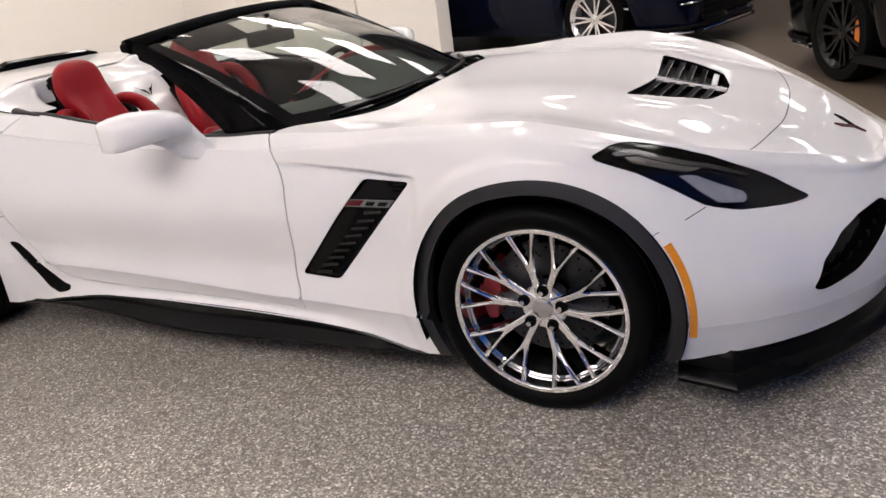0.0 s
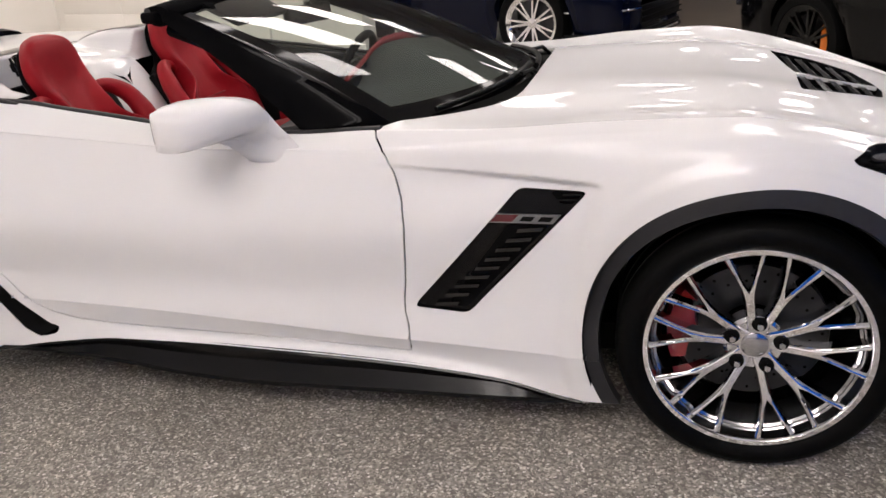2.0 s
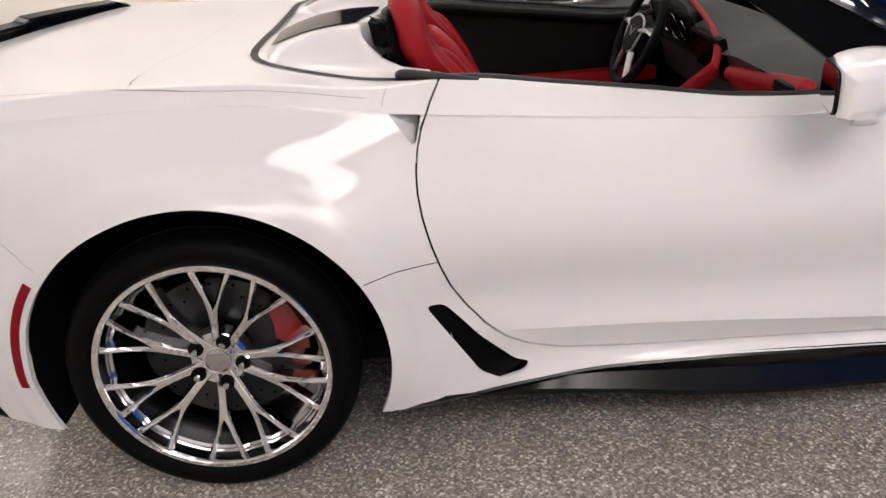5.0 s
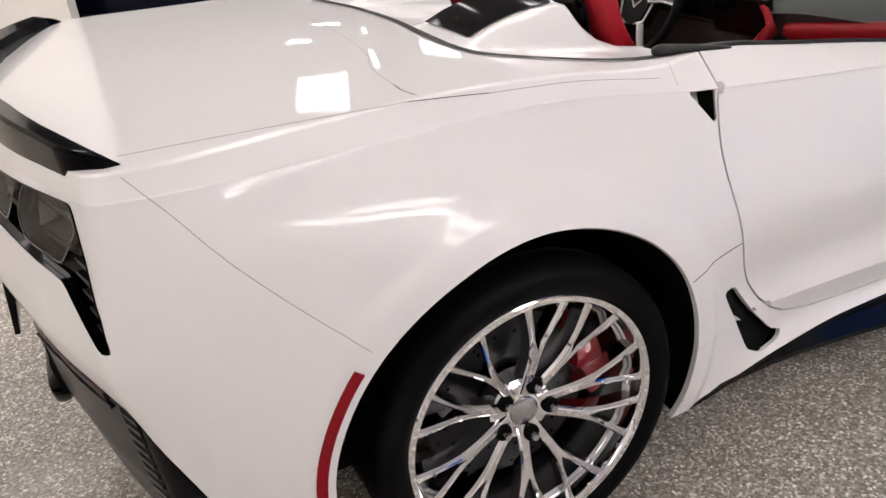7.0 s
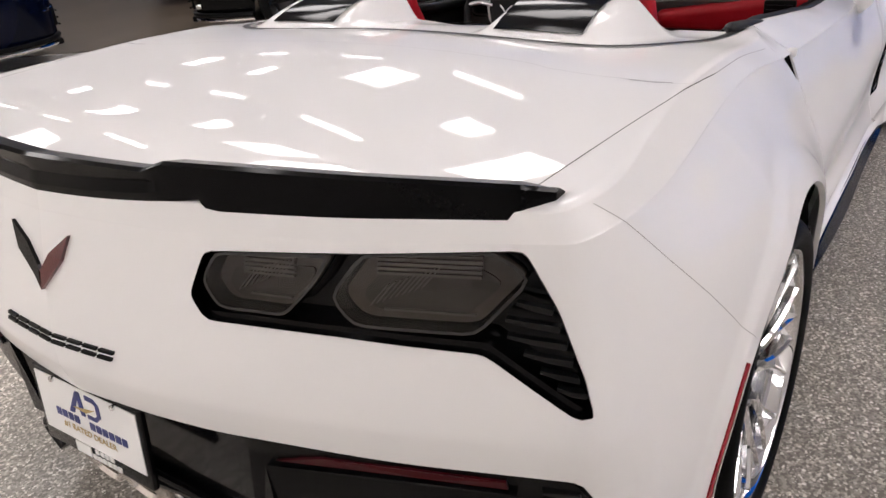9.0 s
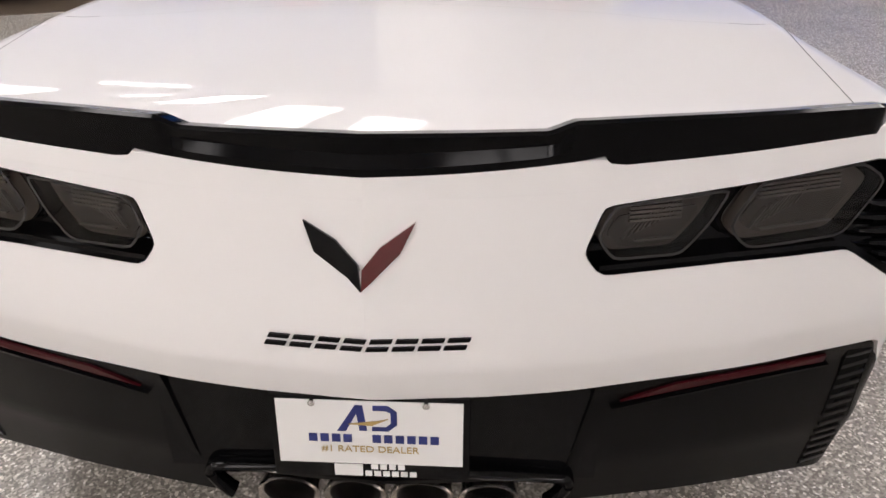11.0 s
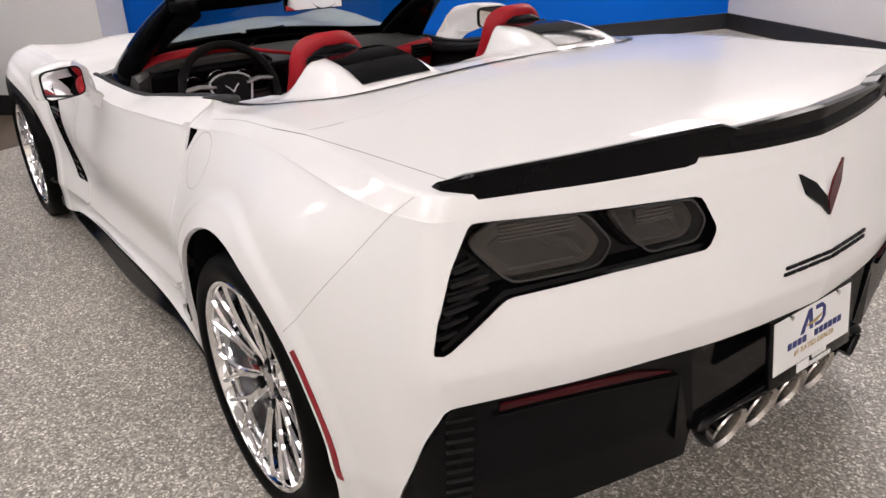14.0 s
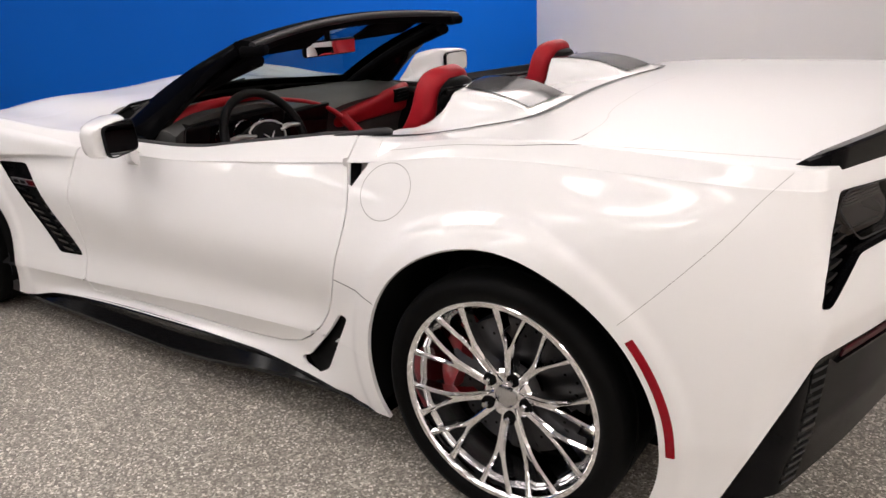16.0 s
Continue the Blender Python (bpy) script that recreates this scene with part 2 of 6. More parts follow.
# ---- the car's skin: the left half, from the sill over the shoulder to the middle ----
LEVELS = [  # half width, height, rear end, front end
    # foot of the white panels
    (curve((-2.2, .93), (-1.9, .925), (-1.5, .92), (-.96, .885), (-.5, .866), (0, .866), (.5, .858), (.96, .868), (1.45, .895), (2.2, .86)),
     curve((-2.2, .30), (-1.75, .20), (-.96, .160), (-.64, .199), (-.41, .222), (-.2, .223), (.083, .216), (.48, .194), (.74, .169), (.96, .126), (1.45, .17), (2.2, .2)), -2.195, 2.30),
    # foot of the door
    (curve((-2.2, .942), (-1.9, .936), (-1.5, .93), (-.96, .900), (-.6, .853), (0, .846), (.5, .838), (.96, .872), (1.45, .91), (2.2, .875)),
     curve((-2.2, .36), (-1.5, .27), (-.96, .23), (-.56, .268), (-.34, .256), (.083, .238), (.47, .218), (.96, .19), (1.45, .23), (2.2, .24)), -2.21, 2.31),
    # crease over the sill, twice for a firm edge
    (curve((-2.2, .950), (-1.9, .944), (-1.5, .94), (-.96, .912), (-.7, .868), (0, .866), (.5, .858), (.96, .880), (1.45, .922), (2.2, .89)),
     curve((-2.2, .41), (-1.4, .325), (-.7, .338), (-.33, .325), (.083, .299), (.48, .270), (.96, .255), (1.45, .29), (2.2, .28)), -2.222, 2.325),
    (curve((-2.2, .951), (-1.9, .946), (-1.5, .942), (-.96, .914), (-.7, .869), (0, .868), (.5, .860), (.96, .882), (1.45, .925), (2.2, .893)),
     curve((-2.2, .455), (-1.4, .368), (-.7, .350), (-.33, .337), (.083, .311), (.48, .282), (.96, .27), (1.45, .305), (2.2, .295)), -2.226, 2.33),
    (curve((-2.2, .957), (-1.9, .952), (-1.5, .953), (-1.0, .925), (-.7, .864), (0, .854), (.5, .841), (.96, .870), (1.45, .930), (2.2, .91)),
     curve((-2.2, .55), (-1.4, .52), (-.7, .43), (0, .41), (.5, .395), (.96, .41), (1.45, .42), (2.2, .37)), -2.232, 2.335),
    (curve((-2.2, .945), (-1.7, .948), (-1.5, .953), (-1.3, .953), (-1.05, .928), (-.82, .897), (-.4, .880), (0, .872), (.5, .862), (.96, .875), (1.3, .94), (1.45, .93), (1.7, .91), (2.03, .85), (2.2, .83)),
     curve((-2.2, .68), (-1.4, .70), (-.82, .60), (0, .57), (.5, .58), (.96, .62), (1.3, .67), (1.7, .56), (2.2, .45)), -2.235, 2.33),
    (curve((-2.2, .93), (-1.7, .925), (-1.5, .908), (-1.3, .880), (-1.1, .863), (-.85, .843), (-.6, .836), (0, .831), (.5, .829), (.96, .862), (1.3, .915), (1.45, .90), (1.7, .862), (2.03, .735), (2.2, .70)),
     curve((-2.2, .82), (-1.7, .825), (-1.4, .815), (-1.1, .785), (-.85, .757), (-.6, .740), (0, .705), (.5, .70), (.96, .735), (1.3, .77), (1.7, .67), (2.2, .52)), -2.205, 2.30),
    # shoulder crease, twice
    (curve((-2.2, .925), (-1.94, .905), (-1.7, .858), (-1.48, .825), (-1.2, .806), (-.9, .802), (-.78, .801), (0, .804), (.41, .806), (.7, .826), (1.0, .845), (1.3, .882), (1.45, .872), (1.7, .835), (2.0, .705), (2.2, .67)),
     curve((-2.2, .895), (-1.94, .91), (-1.48, .905), (-1.2, .893), (-.9, .853), (-.83, .846), (-.43, .808), (0, .776), (.41, .768), (.7, .780), (1.0, .797), (1.3, .817), (1.45, .792), (1.7, .722), (2.0, .62), (2.2, .55)), -2.185, 2.27),
    (curve((-2.2, .922), (-1.94, .898), (-1.7, .846), (-1.48, .812), (-1.2, .794), (-.9, .794), (-.78, .794), (0, .797), (.41, .790), (.7, .798), (1.0, .818), (1.3, .842), (1.45, .832), (1.7, .795), (2.0, .675), (2.2, .64)),
     curve((-2.2, .908), (-1.94, .925), (-1.48, .920), (-1.2, .907), (-.9, .864), (-.83, .857), (-.43, .818), (0, .784), (.41, .783), (.7, .801), (1.0, .820), (1.3, .836), (1.45, .811), (1.7, .743), (2.0, .642), (2.2, .57)), -2.182, 2.265),
    # top edge
    (curve((-2.2, .90), (-1.94, .876), (-1.7, .80), (-1.48, .765), (-1.2, .755), (-.917, .745), (-.777, .70), (-.3, .715), (.1, .728), (.41, .75), (.7, .77), (1.0, .79), (1.3, .80), (1.45, .79), (1.7, .755), (2.0, .64), (2.2, .61)),
     curve((-2.2, .945), (-1.94, .955), (-1.48, .953), (-1.2, .938), (-.917, .905), (-.777, .903), (-.5, .868), (-.3, .839), (-.1, .810), (.05, .802), (.2, .803), (.41, .815), (.7, .82), (1.0, .84), (1.3, .848), (1.45, .825), (1.7, .76), (2.0, .66), (2.2, .58)), -2.174, 2.235),
]
# how the plan closes at the tail: share of the way back, share of the width
TAIL_PLAN = [(0, 1), (.2, .992), (.395, .975), (.58, .938), (.69, .908), (.730, .888), (.748, .85), (.795, .745), (.86, .60), (.93, .385), (.955, .31), (.985, .155), (1, 0)]
CENTRE = curve((-2.15, .952), (-1.94, .971), (-1.5, .972), (-1.16, .958), (-.8, .908), (0, .86), (.6, .845), (.8, .845), (1.2, .838), (1.6, .783), (1.98, .675), (2.2, .580), (2.24, .56))
XA, XB, NB, BAND = -1.5, 1.45, 2.2, 136
R_FRONT, R_REAR = 0.397, 0.405
TAIL_CREASE = .652
HUB_F, HUB_R = (1.355, 0.322), (-1.355, 0.332)


def skin():
    na, ns, nb, nv, nt = 120, 300, 60, BAND, 40
    fb = np.linspace(0, math.pi / 2, nb + 1)[1:]
    tp = np.array(TAIL_PLAN[::-1])
    for _ in range(2):
        q = np.empty((2 * len(tp) - 2, 2))
        q[0::2], q[1::2] = tp[:-1] * .75 + tp[1:] * .25, tp[:-1] * .25 + tp[1:] * .75
        tp = np.concatenate([tp[:1], q, tp[-1:]])
    run = np.r_[0, np.cumsum(np.hypot(np.diff(tp[:, 0]) * .73, np.diff(tp[:, 1]) * .95))]
    at = np.linspace(0, run[-1], na, endpoint=False)
    ea, sa = np.interp(at, run, tp[:, 0]), np.interp(at, run, tp[:, 1])
    eb, sb = np.sin(fb) ** (2 / NB), np.cos(fb) ** (2 / NB)
    xs = np.linspace(XA, XB, ns)
    lines = []
    for wy, wz, xr, xf in LEVELS:
        x = np.r_[XA + (xr - XA) * ea, xs, XB + (xf - XB) * eb]
        s = np.r_[np.maximum(sa, 0), np.ones(ns), np.maximum(sb, 0)]
        lines.append(np.stack([x, wy(x) * s, wz(x)], 1))
    L = np.array(lines)  # level, station, 3
    # spline over the levels
    k = len(L)
    t = np.linspace(0, k - 1, nv)
    i = np.clip(t.astype(int), 0, k - 2)
    f = (t - i)[:, None, None]
    ext = np.concatenate([[2 * L[0] - L[1]], L, [2 * L[-1] - L[-2]]])
    p0, p1, p2, p3 = ext[i], ext[i + 1], ext[i + 2], ext[i + 3]
    band = 0.5 * (2 * p1 + (p2 - p0) * f + (2 * p0 - 5 * p1 + 4 * p2 - p3) * f ** 2 + (3 * p1 - p0 - 3 * p2 + p3) * f ** 3)
    # flared arch lips
    for (hx, hz), r, lip in ((HUB_F, R_FRONT, .007), (HUB_R, R_REAR, .008)):
        d = np.hypot(band[..., 0] - hx, band[..., 2] - hz) - r
        band[..., 1] += lip * np.clip((.075 - d) / .026, 0, 1) * (d > -.1) * np.clip((band[..., 1] - .6) / .2, 0, 1)
    # the sunken cove round the front wing's vent, under its crease
    bx, bz = band[..., 0], band[..., 2]
    line = .743 - .032 * (bx - .5) / .48
    sink = np.clip((line - bz) / .007, 0, 1) * np.clip((bz - .33) / .35, 0, 1) * np.clip((bx - .42) / .35, 0, 1) * np.clip((1.0 - bx) / .04, 0, 1)
    band[..., 1] -= .022 * sink
    # the tail tucks in under a crease below the lamps
    under = np.clip(TAIL_CREASE - band[..., 2], 0, .10)
    band[..., 0] += .22 * under * np.clip((-1.93 - band[..., 0]) / .06, 0, 1)
    top = []
    F = L[-1]
    zc = CENTRE(F[:, 0])
    for w in np.linspace(0, 1, nt + 1)[1:]:
        x, y = F[:, 0], F[:, 1] * (1 - w)
        h = w * w * (3 - 2 * w) * .5 + (1 - (1 - w) ** 2) * .5
        z = F[:, 2] + (zc - F[:, 2]) * h
        ya = np.abs(y)
        front = np.clip((x - .45) / .5, 0, 1) * np.clip((2.15 - x) / .5, 0, 1)
        z = z - .018 * front * np.exp(-((ya - .60) / .14) ** 2) + .008 * front * np.exp(-((ya - .34) / .16) ** 2)
        top.append(np.stack([x, y, z], 1))
    G = np.concatenate([band, np.array(top)])
    return G


GRID = skin()
NROW, NCOL = GRID.shape[:2]
du, dv = np.gradient(GRID, axis=1), np.gradient(GRID, axis=0)
NRM = np.cross(du, dv)
NRM /= np.linalg.norm(NRM, axis=2, keepdims=True) + 1e-9
if NRM[20, NCOL // 2, 1] < 0:
    NRM = -NRM
SV, SN = GRID.reshape(-1, 3), NRM.reshape(-1, 3)
SF = [[r * NCOL + c, r * NCOL + c + 1, (r + 1) * NCOL + c + 1, (r + 1) * NCOL + c] for r in range(NROW - 1) for c in range(NCOL - 1)]


def piece(cuts, offset=0.0):
    V, N, F = SV, SN, SF
    for f in cuts:
        V, N, F = clip(V, N, F, f)
    return V + N * offset, N, F


def panel(name, cuts, material, parent, label="", offset=0.0, depth=0.012, sides=(1, -1)):
    """A panel cut out of the skin, on the left, the right or both sides."""
    V, N, F = piece(cuts, offset)
    W, G = flange(V, N, F, depth)
    obs = []
    for s in sides:
        P = W * [1, s, 1]
        H = G if s > 0 else [list(reversed(f)) for f in G]
        obs.append(raw(name, P, H, material, parent, label))
    return obs


# ---- the car ----
car = new("sports_car")
tagged(car, "white two-seat convertible sports car with red leather seats, roof down", "car")

from mathutils.bvhtree import BVHTree
SKIN = BVHTree.FromPolygons([tuple(v) for v in SV], SF)


def cast(p, way):
    """The place and outward normal on the left half's skin, seen from p along way; p may lie on the right."""
    s = -1 if p[1] < 0 else 1
    hit, n, _, _ = SKIN.ray_cast(Vector((p[0], p[1] * s, p[2])), Vector((way[0], way[1] * s, way[2])).normalized())
    if hit is None:
        hit, n, _, _ = SKIN.find_nearest(Vector((p[0], p[1] * s, p[2])))
    v = Vector(way)
    hit, n = Vector((hit.x, hit.y * s, hit.z)), Vector((n.x, n.y * s, n.z))
    return hit, (-n if n.dot(v) > 0 else n)


def side(x, z, s=1):
    return cast((x, 1.6 * s, z), (0, -s, 0))


def over(x, y):
    return cast((x, y, 2), (0, 0, -1))


def behind(y, z):
    return cast((-3, y, z), (1, 0, 0))


def tail_side(y, z):
    """On the tail, kept clear of the corner where it turns away."""
    for _ in range(40):
        hit, n = behind(y, z)
        if hit.x < -1.95 and abs(hit.y - y) < .002:
            return hit, n
        y *= .99
    return hit, n


def ahead(y, z):
    return cast((3, y, z), (-1, 0, 0))


def dense(pts, step=0.012):
    out = []
    for a, b in zip(pts, pts[1:]):
        n = max(1, int(math.dist(a, b) / step))
        out += [tuple(a[k] + (b[k] - a[k]) * i / n for k in range(len(a))) for i in range(n)]
    return out + [tuple(pts[-1])]


def smooth_line(pts, rounds=2):
    for _ in range(rounds):
        q = [pts[0]]
        for a, b in zip(pts, pts[1:]):
            q += [tuple(a[k] * .75 + b[k] * .25 for k in range(len(a))), tuple(a[k] * .25 + b[k] * .75 for k in range(len(a)))]
        pts = q + [pts[-1]]
    return pts


def rounded(poly, r=.008):
    """A closed outline with its corners cut round."""
    out = []
    n = len(poly)
    for k in range(n):
        p, a, b = Vector(poly[k]), Vector(poly[k - 1]), Vector(poly[(k + 1) % n])
        u, v = (a - p), (b - p)
        ra, rb = min(r, u.length * .45), min(r, v.length * .45)
        q0, q1 = p + u.normalized() * ra, p + v.normalized() * rb
        out += [tuple(q0), tuple(q0 * .25 + p * .5 + q1 * .25), tuple(q1)]
    return out


def seam(pts, view, width=0.0035, material=None, name="panel_gap", lift=0.0007, label=""):
    """A narrow joint along a line on the skin."""
    P = [view(*p) for p in dense(pts)]
    V, F = [], []
    for k, (c, n) in enumerate(P):
        t = (P[min(k + 1, len(P) - 1)][0] - P[max(k - 1, 0)][0]).normalized()
        w = t.cross(n).normalized() * width / 2
        V += [c + n * lift + w, c + n * lift - w]
    F = [(2 * k, 2 * k + 1, 2 * k + 3, 2 * k + 2) for k in range(len(P) - 1)]
    return raw(name, V, F, material or SEAM, car, label)


def badge(name, polys, view, material, parent, lift=0.002, thick=0.004, label=""):
    """Flat shapes laid on the skin, as one small plate."""
    bm = bmesh.new()
    for poly in polys:
        top, low = [], []
        for p in poly:
            c, n = view(*p)
            top.append(bm.verts.new(c + n * (lift + thick)))
            low.append(bm.verts.new(c + n * (lift - .004)))
        bm.faces.new(top)
        for k in range(len(poly)):
            j = (k + 1) % len(poly)
            bm.faces.new((top[k], low[k], low[j], top[j]))
    return part(name, bm, material, parent, label, smooth=False)


def sweep(name, path, profile, material, parent, label="", closed=False, cap=True, angle=40):
    """Sweeps a closed profile, a function of the path's share giving points, along matrices or places."""
    bm = bmesh.new()
    rings = []
    for k, p in enumerate(path):
        rings.append([bm.verts.new(q) for q in profile(k / max(1, len(path) - 1), p)])
    m = len(rings[0])
    n = len(rings)
    for k in range(n if closed else n - 1):
        a, b = rings[k], rings[(k + 1) % n]
        for j in range(m):
            bm.faces.new((a[j], a[(j + 1) % m], b[(j + 1) % m], b[j]))
    if cap and not closed:
        bm.faces.new(rings[0])
        bm.faces.new(list(reversed(rings[-1])))
    return part(name, bm, material, parent, label, angle=angle)


def tube(name, pts, radius, material, parent, label="", sides=12, flat=(1, 1), closed=False):
    """A rounded bar along a line of places; radius may be a function of the share."""
    P = [Vector(p) for p in pts]
    n = len(P)

    def ring(f, c):
        k = round(f * (n - 1))
        t = (P[(k + 1) % n if closed else min(k + 1, n - 1)] - P[k - 1 if closed else max(k - 1, 0)]).normalized()
        a = t.cross(Vector((0, 0, 1)))
        a = a.normalized() if a.length > 1e-3 else Vector((0, 1, 0))
        b = t.cross(a).normalized()
        r = radius(f) if callable(radius) else radius
        return [c + (a * math.cos(u) * flat[0] + b * math.sin(u) * flat[1]) * r for u in [2 * math.pi * i / sides for i in range(sides)]]
    return sweep(name, P, ring, material, parent, label, closed=closed)


# -- outlines on the skin --
arch_f = lambda V: np.hypot(V[:, 0] - HUB_F[0], V[:, 2] - HUB_F[1]) - R_FRONT + 10 * (V[:, 1] < .5)
arch_r = lambda V: np.hypot(V[:, 0] - HUB_R[0], V[:, 2] - HUB_R[1]) - R_REAR + 10 * (V[:, 1] < .5)
DOOR = smooth_line([(.40, .95), (.41, .82), (.475, .75), (.511, .63), (.497, .46), (.481, .362), (.497, .30), (.490, .225), (.485, .2255), (0, .252), (-.4, .262), (-.60, .280), (-.708, .342), (-.79, .45), (-.83, .56), (-.857, .68), (-.855, .766), (-.83, .85), (-.777, .92), (-.77, .95)], 1)
door_d = poly_sdf(DOOR)
door_out = lambda V: door_d(V[:, 0], V[:, 2]) - .0022 + 10 * (V[:, 1] < .55)
door_in = lambda V: np.minimum(-door_d(V[:, 0], V[:, 2]) - .0022, V[:, 1] - LEVELS[-1][0](V[:, 0]) + .012)
COCK = smooth_line([(.757, -.1), (.757, .1), (.757, .30), (.748, .43), (.705, .50), (.63, .56), (.53, .628), (.44, .672), (.405, .80), (-.762, .80), (-.768, .700), (-.86, .688), (-1.03, .652), (-1.14, .612), (-1.212, .55), (-1.240, .46), (-1.236, .30), (-1.226, .15), (-1.225, .0), (-1.225, -.1)], 1)
cock_d = poly_sdf(COCK)
cock_out = lambda V: cock_d(V[:, 0], V[:, 1]) + 10 * (V[:, 2] < .79)
fascia_cut = lambda V: np.maximum(V[:, 2] - .588, (V[:, 0] + 2.030) - (.588 - V[:, 2]) * .42)
fascia_low = lambda V: -fascia_cut(V) - .003


def mask_rear(poly, grow=0.0):
    d = poly_sdf(poly)
    return lambda V: np.minimum(-d(V[:, 1], V[:, 2]) + grow, -1.9 - V[:, 0])


def mask_front(poly, grow=0.0):
    d = poly_sdf(poly)
    return lambda V: np.minimum(-d(V[:, 1], V[:, 2]) + grow, V[:, 0] - 1.8)


def mask_side(poly, grow=0.0, ymin=.6):
    d = poly_sdf(poly)
    return lambda V: np.minimum(-d(V[:, 0], V[:, 2]) + grow, V[:, 1] - ymin)


def mask_head(poly, grow=0.0):
    d = poly_sdf(poly)
    return lambda V: np.minimum(-d(V[:, 0], V[:, 2]) + grow, V[:, 1] - .800 + .490 * (V[:, 0] - 1.563) + grow)


def mask_top(poly, grow=0.0):
    d = poly_sdf(poly)
    return lambda V: np.minimum(-d(V[:, 0], V[:, 1]) + grow, V[:, 2] - .55)


def outside(f):
    return lambda V: -f(V)


TAIL = rounded([(.753, .911), (.797, .839), (.831, .755), (.845, .698), (.826, .700), (.713, .778), (.526, .786), (.327, .787), (.302, .821), (.328, .885)], .010)
LENS_O = rounded([(.718, .906), (.762, .876), (.701, .802), (.545, .803), (.514, .838), (.556, .896)], .016)
LENS_I = rounded([(.343, .882), (.322, .842), (.346, .808), (.446, .806), (.484, .846), (.511, .891)], .012)
HEADL = rounded([(1.509, .766), (1.563, .787), (1.621, .779), (1.715, .750), (1.795, .718), (1.89, .667), (1.986, .606), (2.033, .571), (2.028, .563), (1.982, .566), (1.871, .585), (1.794, .613), (1.714, .667), (1.634, .715)], .010)
VENT = rounded([(.799, .692), (.508, .362), (.659, .353), (.968, .688)], .016)
BLADE = rounded([(-.862, .438), (-.822, .438), (-.74, .335), (-.66, .255), (-.626, .247), (-.635, .225), (-.70, .210), (-.745, .235)], .012)
GRIP = [(-.905, .860), (-.8345, .853), (-.8525, .788)]
HOODV = [(1.532, -.1), (1.532, 0), (1.495, .34), (1.62, .285), (1.732, .205), (1.766, .06), (1.766, -.1)]
INTAKE = rounded([(.712, .352), (.683, .338), (.588, .366), (.454, .430), (.37, .48), (.375, .50), (.50, .492), (.59, .472), (.672, .421)], .015)
GRILLE = [(-.1, .52), (.33, .50), (.37, .42), (.33, .30), (-.1, .29)]

tail_m, head_m, vent_m, blade_m, grip_m = mask_rear(TAIL), mask_head(HEADL), mask_side(VENT), mask_side(BLADE), mask_side(GRIP, ymin=.7)
hood_m, int_m, gri_m = mask_top(HOODV), mask_front(INTAKE), mask_front(GRILLE)

panel("body_shell", [arch_f, arch_r, door_out, cock_out, fascia_cut] + [outside(m) for m in (tail_m, head_m, vent_m, blade_m, grip_m, hood_m, int_m, gri_m)], WHITE, car, "glossy white painted body panels")
panel("door", [door_in], WHITE, car, "glossy white painted door")
HOLE = [(-.1, .388), (.308, .388), (.338, .55), (.342, .592), (-.1, .592)]
OUTLET = [(-.1, .20), (.285, .20), (.306, .376), (-.1, .378)]
panel("rear_bumper", [fascia_low, outside(mask_rear(HOLE)), outside(mask_rear(OUTLET))], BUMPER, car, "satin black lower rear bumper", depth=.014)
# black arch lips
panel("arch_trim", [lambda V: R_FRONT + .005 - np.hypot(V[:, 0] - HUB_F[0], V[:, 2] - HUB_F[1]) - 10 * (V[:, 1] < .5),
                    lambda V: np.hypot(V[:, 0] - HUB_F[0], V[:, 2] - HUB_F[1]) - R_FRONT + .034], SEAL, car, "dark grey plastic front arch trim", offset=.001, depth=.03)

